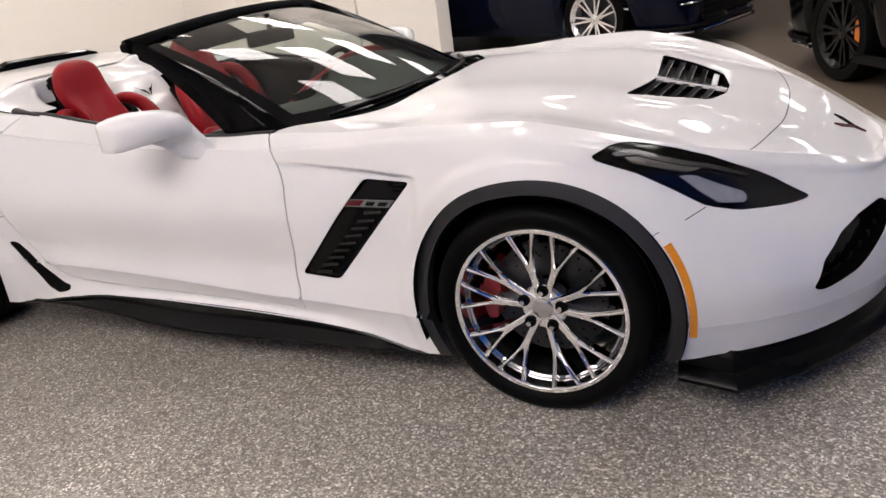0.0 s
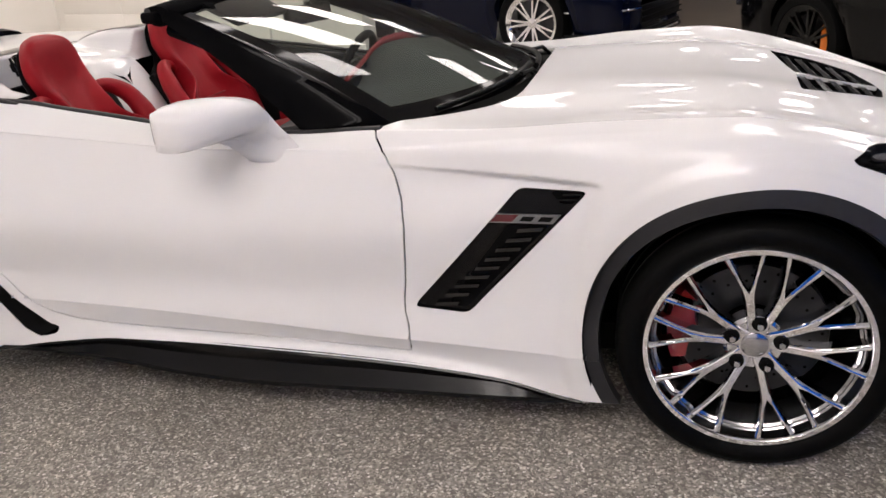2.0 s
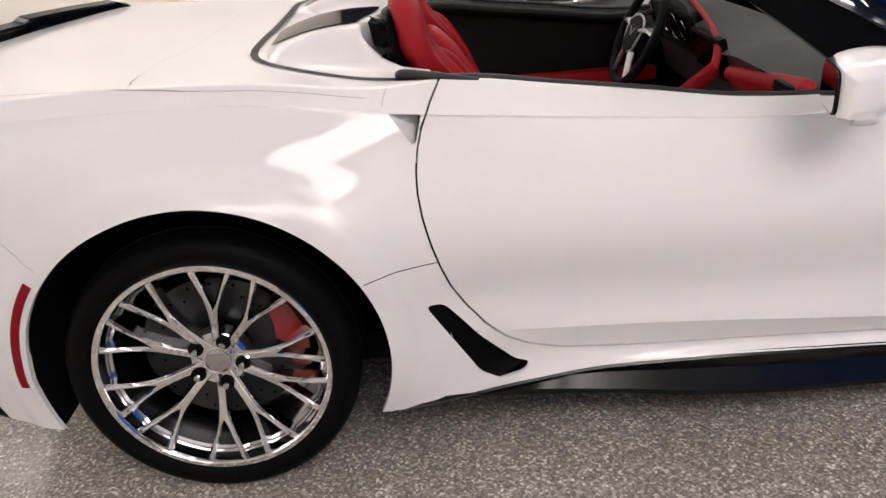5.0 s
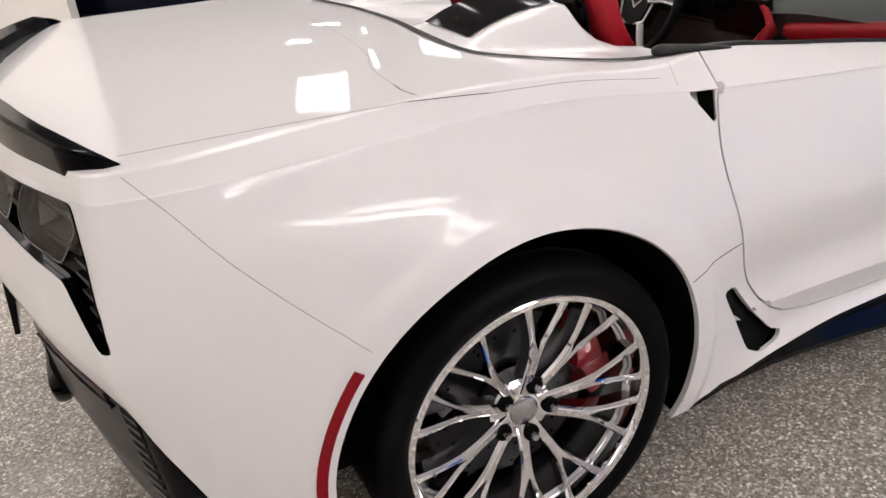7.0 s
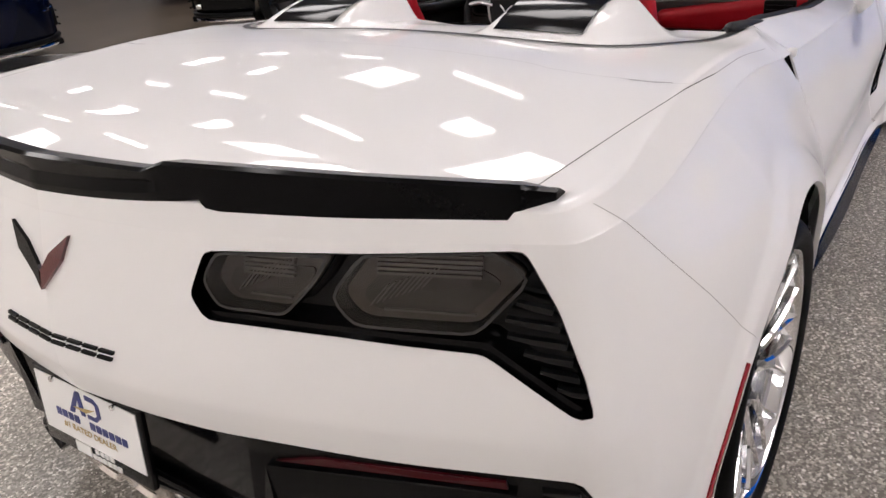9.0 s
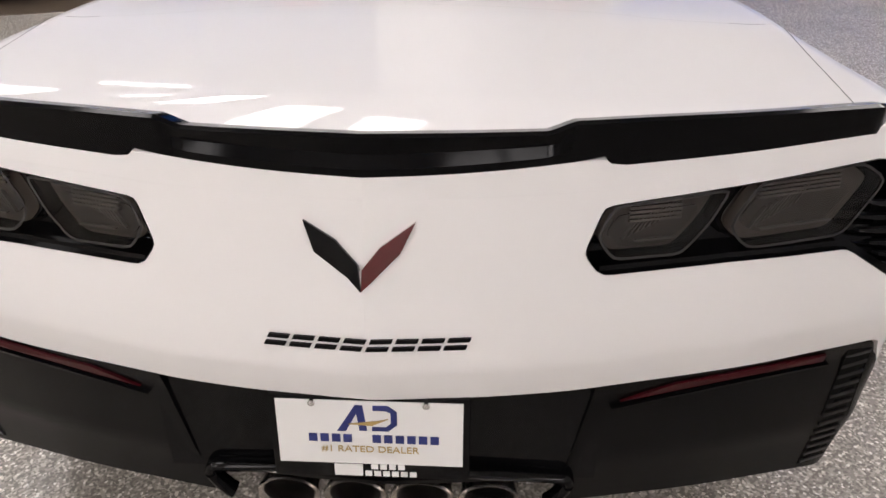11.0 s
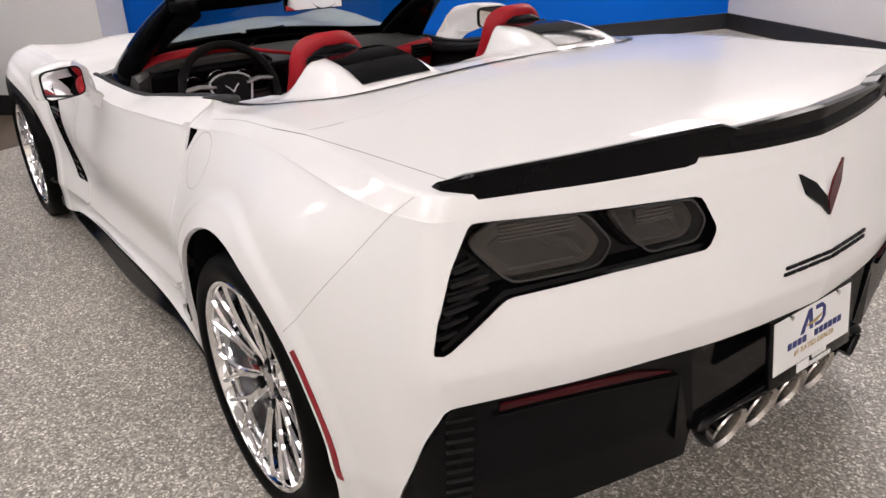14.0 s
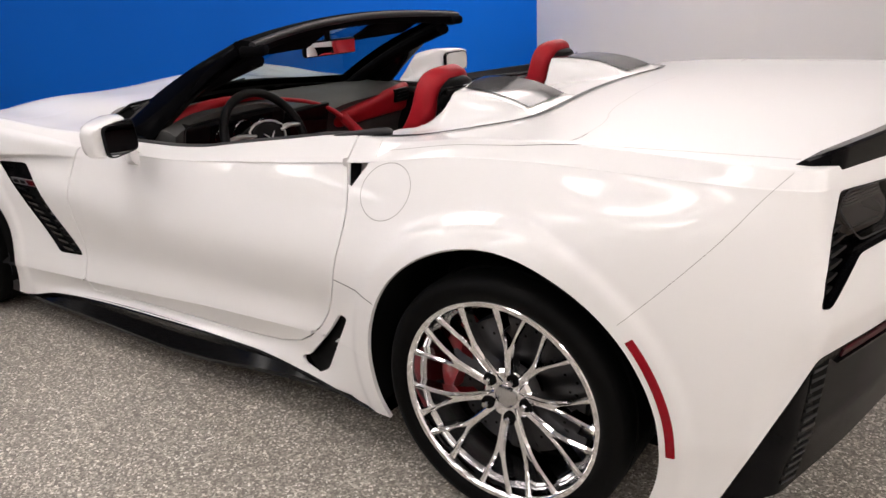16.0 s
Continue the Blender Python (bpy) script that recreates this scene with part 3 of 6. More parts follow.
# -- lamps --
TAILRIM = mat("grey_lens_rim", (.022, .0215, .021), .2)
LOUVREM = mat("gloss_louvre", (.006, .006, .0065), .08, spec=.5)
SLATM = mat("black_slat", (.007, .007, .0075), .3, spec=.2)
for s in (1, -1):
    housing = panel("tail_lamp", [mask_rear(TAIL, -.001)], BLACK, car, "smoked tail lamp in a gloss black housing", offset=-.042, depth=-.044, sides=(s,))[0]
    for poly in (LENS_O, LENS_I):
        panel("reflector", [mask_rear(poly, -.004)], REFLECT, housing, offset=-.034, depth=.01, sides=(s,))[0]
        panel("lens", [mask_rear(poly, 0)], SMOKE, housing, "smoked grey lens", offset=-.004, depth=.03, sides=(s,))[0]
        ys, zs = [p[0] for p in poly], [p[1] for p in poly]
        y0, y1, z1 = min(ys) + .05, max(ys) - .055, max(zs)
        mid = (sum(ys) / len(ys), sum(zs) / len(zs))
        bowl = [(mid[0] + (p[0] - mid[0]) * .74, mid[1] - .006 + (p[1] - mid[1]) * .62) for p in poly]
        panel("bowl", [mask_rear(bowl, 0)], LENSBOWL, housing, "dark lamp bowl", offset=-.031, depth=.004, sides=(s,))
        for k in range(5):
            z = z1 - .013 - k * .0062
            badge("rib", [[(s * y0, z), (s * y1, z), (s * y1, z + .0034), (s * y0, z + .0034)]], behind, LENSRIB, housing, lift=-.026)
        # fine slanted flutes round the bulb and a painted catch-light line under the bowl
        for k in range(9):
            yk = min(ys) + .040 + k * .0085
            zk = min(zs) + .022 + k * .0035
            badge("flute", [[(s * yk, zk), (s * (yk + .0022), zk), (s * (yk + .026), zk + .030), (s * (yk + .0238), zk + .030)]], behind, LENSRIB, housing, lift=-.026, thick=.003)
        badge("edge_glint", [[(s * (min(ys) + .06), min(zs) + .017), (s * (max(ys) - .06), min(zs) + .016), (s * (max(ys) - .06), min(zs) + .0185), (s * (min(ys) + .06), min(zs) + .0195)]], behind, LENSRIB, housing, lift=-.026, thick=.003)
        # dark rim inside the lens
        inner = [(s * p[0], p[1]) for p in poly]
        seam(inner + inner[:1], behind, .0042, TAILRIM, "lens_rim", lift=-.003).parent = housing
    # the housing's lower lip
    seam([(s * .829, .708), (s * .714, .7855), (s * .526, .7925), (s * .329, .7935)], behind, .011, BLACK, "lip", lift=-.008).parent = housing
    for k in range(6):
        z = .726 + k * .0215
        ya = .836 - k * .0095
        yb = max(.718, .800 - k * .021) if k < 4 else .722 + (k - 3) * .012
        badge("slat", [[(s * ya, z - .004), (s * (ya + yb) / 2, z), (s * yb, z + .007), (s * yb, z + .011), (s * (ya + yb) / 2, z + .007), (s * ya, z + .004)]], behind, SLATM, housing, lift=-.020, thick=.010)
    hl = panel("headlamp", [mask_head(HEADL, -.001)], BLACK, car, "headlamp with a dark housing under a clear lens", offset=-.022, depth=-.023, sides=(s,))[0]
    panel("lens", [mask_head(HEADL, -.002)], CLEAR, hl, "clear headlamp lens", offset=-.001, depth=.02, sides=(s,))
    panel("light_guide", [mask_head([(1.735, .696), (1.765, .694), (1.83, .654), (1.888, .622), (1.895, .600), (1.83, .615), (1.79, .645)], 0)], LED, hl, "white light guide", offset=-.014, depth=.006, sides=(s,))
    panel("reflector", [mask_head([(1.60, .765), (1.66, .756), (1.79, .710), (1.76, .702), (1.62, .748)], 0)], REFLECT, hl, offset=-.015, depth=.006, sides=(s,))
    panel("inner_frame", [mask_head([(1.56, .778), (1.62, .772), (1.80, .708), (1.90, .655), (1.905, .648), (1.80, .700), (1.62, .764), (1.57, .769)], 0)], LENSEDGE, hl, offset=-.012, depth=.006, sides=(s,))
    for hub, r0, a0, a1, mt, lb in ((HUB_F, R_FRONT + .008, 31.5, -8, AMBER, "amber front side marker"), (HUB_R, R_REAR + .013, 141.5, 180, REDLENS, "dark red rear side marker")):
        bm = bmesh.new()
        rows = []
        for k in range(13):
            a = radians(a0 + (a1 - a0) * k / 12)
            row = []
            for r, up in ((r0, -.004), (r0 + .001, .0025), (r0 + .011, .0035), (r0 + .020, .0025), (r0 + .021, -.004)):
                p, n = side(hub[0] + r * math.cos(a), hub[1] + r * math.sin(a), s)
                row.append(bm.verts.new(p + n * up))
            rows.append(row)
        for p, q in zip(rows, rows[1:]):
            for k in range(4):
                bm.faces.new((p[k], p[k + 1], q[k + 1], q[k]))
        bm.faces.new(rows[0])
        bm.faces.new(rows[-1])
        part("side_marker", bm, mt, car, lb)

# -- wing vents, blades, door grips, hood vent, intakes --
for s in (1, -1):
    v = panel("wing_vent", [mask_side(VENT, -.001)], BLACK, car, "gloss black louvred vent in the front wing", offset=-.012, depth=-.012, sides=(s,))[0]
    # flat dark patches stand in for the vent's shaded hollows
    panel("vent_shade", [mask_side([(.875, .685), (.955, .684), (.93, .655), (.90, .655)], 0)], DARK, v, offset=-.010, sides=(s,))
    panel("vent_shade", [mask_side([(.77, .60), (.872, .60), (.655, .368), (.60, .368)], 0)], DARK, v, offset=-.010, sides=(s,))
    for k in range(9):
        f = k / 8
        x, z = .855 - f * .225, .588 - f * .215
        badge("louvre", [[(x - .062, z - .006, s), (x, z, s), (x + .006, z + .010, s), (x - .058, z + .004, s)]], side, LOUVREM, v, lift=-.010, thick=.012)
    for k in range(2):
        badge("louvre", [[(.893 + k * .012, .662 + k * .013, s), (.938 + k * .012, .664 + k * .013, s), (.942 + k * .012, .670 + k * .013, s), (.897 + k * .012, .668 + k * .013, s)]], side, BLACK, v, lift=-.010, thick=.010)
    badge("plaque", [[(.722, .606, s), (.882, .606, s), (.902, .628, s), (.742, .628, s)]], side, PLAQUE, v, lift=-.009, thick=.006, label="silver model badge")
    badge("plaque_mark", [[(.728, .609, s), (.782, .609, s), (.80, .627, s), (.746, .627, s)]], side, SHADOWRED, v, lift=-.002, thick=.002, label="red badge mark")
    for k in range(2):
        x = .80 + k * .045
        badge("plaque_mark", [[(x, .611, s), (x + .030, .611, s), (x + .040, .623, s), (x + .010, .623, s)]], side, SATIN, v, lift=-.002, thick=.0015)
    bm = bmesh.new()
    ea, eb = dense([(-.866, .442), (-.745, .230), (-.71, .206)], .02), dense([(-.818, .442), (-.74, .335), (-.66, .252), (-.620, .245)], .02)
    rows = []
    for k in range(17):
        (xa, za), (xb, zb) = ea[round(k / 16 * (len(ea) - 1))], eb[round(k / 16 * (len(eb) - 1))]
        pa, pb = side(xa, za, s)[0], side(xb, zb, s)[0]
        rows.append([bm.verts.new(pa.lerp(pb, f) + Vector((0, -s * d, 0))) for f, d in ((-.05, .05), (-.05, .003), (.5, .012), (1.05, .028), (1.05, .06))])
    for p, q in zip(rows, rows[1:]):
        for j in range(4):
            bm.faces.new((p[j], p[j + 1], q[j + 1], q[j]))
    bm.faces.new(rows[0])
    bm.faces.new(list(reversed(rows[-1])))
    part("side_blade", bm, RUBBER, car, "gloss black air scoop before the rear wheel", angle=35)
    bm = bmesh.new()
    (p0, n0), (p1, n1), (p2, n2) = [side(x, z, s) for x, z in GRIP]
    a, b, d = bm.verts.new(p0 - n0 * .006), bm.verts.new(p1 - n1 * .050), bm.verts.new(p2 - n2 * .042)
    bm.faces.new((a, b, d))
    e = bm.verts.new(p1 + Vector((-.004, -s * .012, -.004)))
    bm.faces.new((a, b, e))
    g = part("door_grip", bm, WHITE, car, "recessed white door grip", smooth=False)
    bm = bmesh.new()
    bm.faces.new([bm.verts.new(v + Vector((-.003, 0, 0))) for v in (p1 - n1 * .003, p2 - n2 * .003, p2 - n2 * .042, p1 - n1 * .050)])
    part("latch", bm, DARK, g, "dark latch well", smooth=False)
    i = panel("intake", [mask_front(INTAKE, -.001)], BLACK, car, "gloss black mesh corner intake", offset=-.05, depth=-.05, sides=(s,))[0]
    for k in range(7):
        f = k / 6
        badge("bar", [[(s * (.69 - .30 * f), .355 + .018 * k), (s * (.66 - .27 * f), .37 + .018 * k), (s * (.655 - .27 * f), .37 + .018 * k), (s * (.685 - .30 * f), .355 + .018 * k)]], ahead, SATIN, i, lift=-.03)
    panel("grille", [mask_front(GRILLE, .003)], SATIN, car, "black mesh front grille", offset=-.05, depth=-.05, sides=(s,))
GREYGLINT = mat("grey_glint", (.16, .16, .165), .25, metal=.5)
hv = panel("hood_vent", [mask_top(HOODV, -.001)], SATIN, car, "black louvred hood vent", offset=-.035, depth=-.034)[0]
for s in (1, -1):
    badge("edge", [[(1.525, s * .002), (1.527, s * .014), (1.763, s * .010), (1.763, s * .002)]], over, WHITE, hv, lift=-.006, thick=.006, label="white centre bar")
    # slanted fins across each half
    for k in range(5):
        x0 = 1.538 + k * .043
        ye = s * min(.292, .300 - .55 * max(0, x0 - 1.575))
        badge("louvre", [[(x0, s * .018), (x0 + .020, s * .018), (x0 + .008, ye), (x0 - .012, ye)]], over, BLACK, hv, lift=-.026, thick=.020)
        # a grey strip paints the glint along each fin's front edge
        badge("louvre_glint", [[(x0 + .017, s * .018), (x0 + .020, s * .018), (x0 + .008, ye), (x0 + .006, ye)]], over, GREYGLINT, hv, lift=-.008, thick=.003)

# -- panel joints --
FINESEAM = mat("fine_joint", (.28, .27, .26), .6)
for s in (1, -1):
    seam(smooth_line([(1.955, .0), (1.952, s * .2), (1.93, s * .35), (1.90, s * .50), (1.875, s * .585)]), over)
    seam([(1.747, .591, s), (1.792, .611, s)], side, .0025)
    seam([(1.665, .560, s), (1.69, .573, s)], side, .002)
    seam(smooth_line([(-1.94, s * .728), (-1.77, s * .741), (-1.65, s * .750), (-1.5, s * .765), (-1.33, s * .770)]), over, .0018)
    seam(smooth_line([(-1.33, s * .770), (-1.1, s * .766), (-.95, s * .768)]), over, .0014, FINESEAM)
    seam(smooth_line([(-1.452, s * .770), (-1.462, s * .64), (-1.447, s * .50), (-1.415, s * .44), (-1.39, s * .20), (-1.385, 0)]), over, .0010, FINESEAM)
    seam([(-1.456, s * .735), (-1.463, s * .70), (-1.461, s * .66)], over, .0022)
    seam(smooth_line([(-1.945, .95, s), (-1.90, .90, s), (-1.85, .83, s), (-1.77, .74, s), (-1.70, .665, s), (-1.665, .63, s)]), side, .0011, FINESEAM)
    seam(smooth_line([(-.90, s * .73), (-.912, s * .76), (-.918, s * .785)]), over, .0011, FINESEAM)
    seam(smooth_line([(-.828, .548, s), (-.87, .545, s), (-.95, .537, s), (-.99, .525, s)]), side, .0025)
seam([(-.982 + .085 * math.cos(a), .800 + .068 * math.sin(a) - .10 * .085 * math.cos(a), 1) for a in [2 * math.pi * k / 40 for k in range(41)]], side, .0018, FINESEAM, name="fuel_door_gap")

# -- the boot's spoiler --
EDGE = GRID[BAND - 1][:120]  # the deck's rear edge, from the middle outwards


def rear_edge(y):
    """Where the deck ends, in plan."""
    k = int(np.argmax(EDGE[:, 1] - .25 * np.maximum(0, EDGE[:, 0] + 1.93))) + 1
    return float(np.interp(abs(y), EDGE[:k, 1], EDGE[:k, 0]))


def spoiler_ring(f, y):
    a = abs(y)
    x = rear_edge(y) + .024
    tall = min(1, max(0, (a - .245) / .035))
    low = min(1, max(0, (a - .325) / .03))
    end = min(1, max(0, (.768 - a) / .034))
    zt = (.996 + .013 * tall) - .022 * (a / .77) ** 2 - (1 - end) * .019
    zb = (.930 - .004 * (1 - a)) - .026 * low - .005 * (a / .77) ** 2 + (1 - end) * .010
    if a < .325:
        zb = .918 + .030 * (a / .325) ** 1.5
    x0 = x + .020 + (1 - end) * .022
    x1 = x - .030 * end
    xb = x - .018 * end - .006
    x1 += .012 * (1 - end)
    hollow = .007 * (1 - tall)
    return [Vector((x0, y, zt - .035)), Vector((x0 - .008, y, zt - .010)), Vector((x1 + .008, y, zt)), Vector((x1, y, zt - .003)), Vector((x1 + .3 * (xb - x1) + hollow, y, zt + .38 * (zb - zt))), Vector((x1 + .55 * (xb - x1) - .3 * hollow, y, zt + .62 * (zb - zt))), Vector((xb, y, zb + .006)), Vector((xb + .008, y, zb)), Vector((x0, y, zb + .01))]


ys = sorted({round(-.768 + 1.536 * k / 120, 4) for k in range(121)} | {s * v for s in (1, -1) for v in (.244, .262, .281, .324, .356)})
sweep("spoiler", ys, spoiler_ring, SPOILERM, car, "gloss black boot spoiler with raised ends", angle=30)

# -- rear badges, plate, reflectors, grilles, exhausts --
GOLD = mat("gold_print", (.42, .30, .10), .4)
EMB = [[(.082, .876), (.038, .851), (.008, .818), (.004, .780), (.022, .800), (.068, .834)], [(-.071, .876), (-.022, .842), (.002, .812), (.004, .780), (-.012, .796), (-.050, .834)]]
badge("emblem", [EMB[0]], behind, BLACK, car, label="dark flag emblem")
GREYCHECK = mat("grey_enamel", (.10, .10, .105), .3)
flag_b = badge("emblem", [EMB[1]], behind, SHADOWRED, car, label="dark red flag emblem")
flag_a = [o for o in car.children if o.name.startswith("emblem")][0]
for k in range(3):
    for j in range(2):
        y, z = .058 - k * .019 - j * .007, .843 - k * .016 + j * .004
        badge("check", [[(y, z), (y - .008, z - .005), (y - .006, z + .003), (y + .002, z + .007)]], behind, GREYCHECK, flag_a, lift=.0045, thick=.0012)
badge("mark", [[(-.030, .842), (-.042, .846), (-.040, .836), (-.028, .832)]], behind, GOLD, flag_b, lift=.0045, thick=.0012)
for k in range(8):
    y0 = .148 - k * .0368
    w, sl, z0, z1 = .031, .009, .692, .711
    at = lambda u, v, y0=y0: (y0 - u * w - v * sl, z0 + (z1 - z0) * v)
    bars8 = [[at(0, 0), at(1, 0), at(1, .30), at(0, .30)], [at(0, .62), at(1, .62), at(1, .92), at(0, .92)]]
    badge("badge_bar", bars8, behind, SATIN, car, thick=.003, label="dark maker's badge drawn as bars")
PLATEW = mat("plate_white", (.78, .78, .77), .35)
NAVY = mat("navy_print", (.02, .03, .16), .4)
# the plate's own frame: u to the right as seen from behind, v up
PM = Matrix.Translation((-2.217, .004, .519)) @ Matrix.Rotation(radians(6), 4, "Y") @ Matrix.Diagonal((1, .97, .90, 1))


def plate_shape(name, polys, d, material, parent, label=""):
    bm = bmesh.new()
    for poly in polys:
        top = [bm.verts.new(PM @ Vector((-d, -u, v))) for u, v in poly]
        low = [bm.verts.new(PM @ Vector((-d + .002, -u, v))) for u, v in poly]
        bm.faces.new(top)
        for k in range(len(poly)):
            bm.faces.new((top[k], low[k], low[k - 1], top[k - 1]))
    return part(name, bm, material, parent, label, smooth=False)


def rect(u0, v0, u1, v1, lean=0.0):
    return [(u0, v0), (u1, v0), (u1 + lean, v1), (u0 + lean, v1)]


bm = box(.012, .318, .172, (0, 0, -.008), .003)
bm.transform(PM)
frame_ob = part("plate_frame", bm, BLACK, car, "black dealer plate frame")
plate_shape("plate", [rect(-.148, -.062, .148, .070)], .0075, PLATEW, frame_ob, "white dealer plate")
plate_shape("logo", [[(-.052, .008), (-.038, .008), (-.012, .062), (-.022, .062)], [(-.022, .062), (-.010, .062), (-.004, .010), (-.016, .010)], rect(.006, .052, .030, .062), [(.030, .062), (.044, .050), (.044, .022), (.034, .022), (.034, .048), (.026, .052)], [(.044, .024), (.030, .010), (.004, .010), (.004, .018), (.026, .018), (.034, .026)]], .009, NAVY, frame_ob, "navy dealer logo")
plate_shape("logo", [[(-.034, .024), (.016, .032), (.030, .036), (.004, .022)]], .0105, GOLD, frame_ob, "gold swoosh of the logo")
bars = []
for u0, n in ((-.098, 4), (.004, 6)):
    for k in range(n):
        u = u0 + k * .0185
        bars.append(rect(u, -.015, u + .0135, .001))
for q in bars:
    plate_shape("print_bar", [q], .009, NAVY, frame_ob, "navy dealer name drawn as bars")
for ch in (("#1 RATED DEALER", .0105, -.034),):
    td = bpy.data.curves.new("slogan", "FONT")
    td.body, td.size, td.align_x, td.extrude = ch[0], .019, "CENTER", .0004
    to = new("slogan", td)
    dg = bpy.context.evaluated_depsgraph_get()
    me = bpy.data.meshes.new_from_object(to.evaluated_get(dg))
    bpy.data.objects.remove(to)
    me.transform(PM @ Matrix(((0, 0, -1, -ch[1]), (-1, 0, 0, 0), (0, 1, 0, ch[2]), (0, 0, 0, 1))))
    me.materials.append(GOLD)
    so = new("slogan", me)
    so.parent = frame_ob
bars = []
for v0, n, u0 in ((-.073, 4, .0), (-.088, 6, -.010)):
    for k in range(n):
        u = u0 + k * .0145
        bars.append(rect(u, v0, u + .011, v0 + .010))
bars.append(rect(-.060, -.088, -.014, -.064))
for q in bars:
    plate_shape("print_bar", [q], .0085, PLATEW, frame_ob, "white dealer name drawn as bars")
for u in (-.09, .09):
    bm = bmesh.new()
    bmesh.ops.create_cone(bm, cap_ends=True, segments=12, radius1=.006, radius2=.005, depth=.006, matrix=PM @ Matrix.Translation((-.009, u, .066)) @ Matrix.Rotation(math.pi / 2, 4, "Y"))
    part("screw", bm, CHROME, frame_ob)
bm = box(.02, .72, .23, (-2.150, 0, .490))
part("plate_recess", bm, BLACK, car, "gloss black plate recess")
for s in (1, -1):
    badge("reflector", [[(s * .385, .545), (s * .50, .556), (s * .62, .563), (s * .73, .560), (s * .73, .576), (s * .60, .580), (s * .47, .572)]], behind, DIMRED, car, lift=.001, thick=.003, label="dark red bumper reflector")
    badge("ridge", [[(s * .37, .536), (s * .50, .549), (s * .62, .557), (s * .74, .554), (s * .74, .549), (s * .60, .551), (s * .48, .543)]], behind, BLACK, car, lift=.002, thick=.006)
    gr = badge("corner_grille", [[(s * .775, .572), (s * .822, .566), (s * .830, .40), (s * .825, .27), (s * .77, .27), (s * .772, .42)]], tail_side, DARK, car, lift=-.0015, thick=.002, label="black slatted corner grille")
    for k in range(13):
        z = .275 + k * .023
        a, b = .774, .822
        badge("slat", [[(s * a, z), (s * b, z + .004), (s * b, z + .012), (s * a, z + .008)]], tail_side, SLATM, gr, lift=-.002, thick=.005)
# the black apron under the bumper and round the exhausts
def apron(f, y):
    """A shelf over the exhausts in the middle, rolled-under panels beside them."""
    a = abs(y)
    x = rear_edge(y) + .055
    t = min(1, max(0, (a - .285) / .06))
    t = t * t * (3 - 2 * t)
    mid = [Vector((-2.158, y, .402)), Vector((-2.166, y, .388)), Vector((-2.160, y, .374)), Vector((-2.06, y, .362)), Vector((-1.95, y, .362)), Vector((-1.95, y, .402))]
    out = [Vector((x + .035, y, .402)), Vector((x + .035, y, .36)), Vector((x + .045, y, .315)), Vector((x + .08, y, .285)), Vector((x + .25, y, .24)), Vector((x + .25, y, .402))]
    return [p.lerp(q, t) for p, q in zip(mid, out)]


sweep("diffuser", [-.69 + 1.38 * k / 80 for k in range(81)], apron, SATIN, car, "satin black rear diffuser", angle=30)
# a dark sheet fills in the shaded space behind the tips
bm = box(.02, .52, .12, (-2.05, -.01, .315))
part("exhaust_shade", bm, DARK, car)
bezel = [(.270, .322), (.280, .330), (.306, .366), (.300, .384), (.285, .388)]
bezel = smooth_line(bezel + [(0, .392)] + [(-y, z) for y, z in reversed(bezel)], 2)
tube("exhaust_bezel", [(-2.166, y - .012, z) for y, z in dense(bezel, .02)], .011, BLACK, car, "gloss black bezel over the exhausts", flat=(1.6, 1))
for k in range(4):
    y = (k - 1.5) * .118
    bm = bmesh.new()
    prof = [(.048, .10), (.052, .02), (.057, .0), (.055, -.004), (.046, .003), (.043, .02), (.041, .10)]
    rings = []
    for j in range(32):
        a = 2 * math.pi * j / 32
        rings.append([bm.verts.new((-2.156 + d - .014 * math.sin(a), y - .010 + r * math.cos(a), .306 + r * math.sin(a))) for r, d in prof])
    for j in range(32):
        for i in range(len(prof) - 1):
            bm.faces.new((rings[j][i], rings[j][i + 1], rings[(j + 1) % 32][i + 1], rings[(j + 1) % 32][i]))
    tip = part("exhaust_tip", bm, EXH, car, "polished steel exhaust tip")
    bm = bmesh.new()
    bmesh.ops.create_circle(bm, cap_ends=True, segments=24, radius=.042, matrix=Matrix.Translation((-2.085, y - .010, .306)) @ Matrix.Rotation(math.pi / 2, 4, "Y"))
    part("bore", bm, DARK, tip)

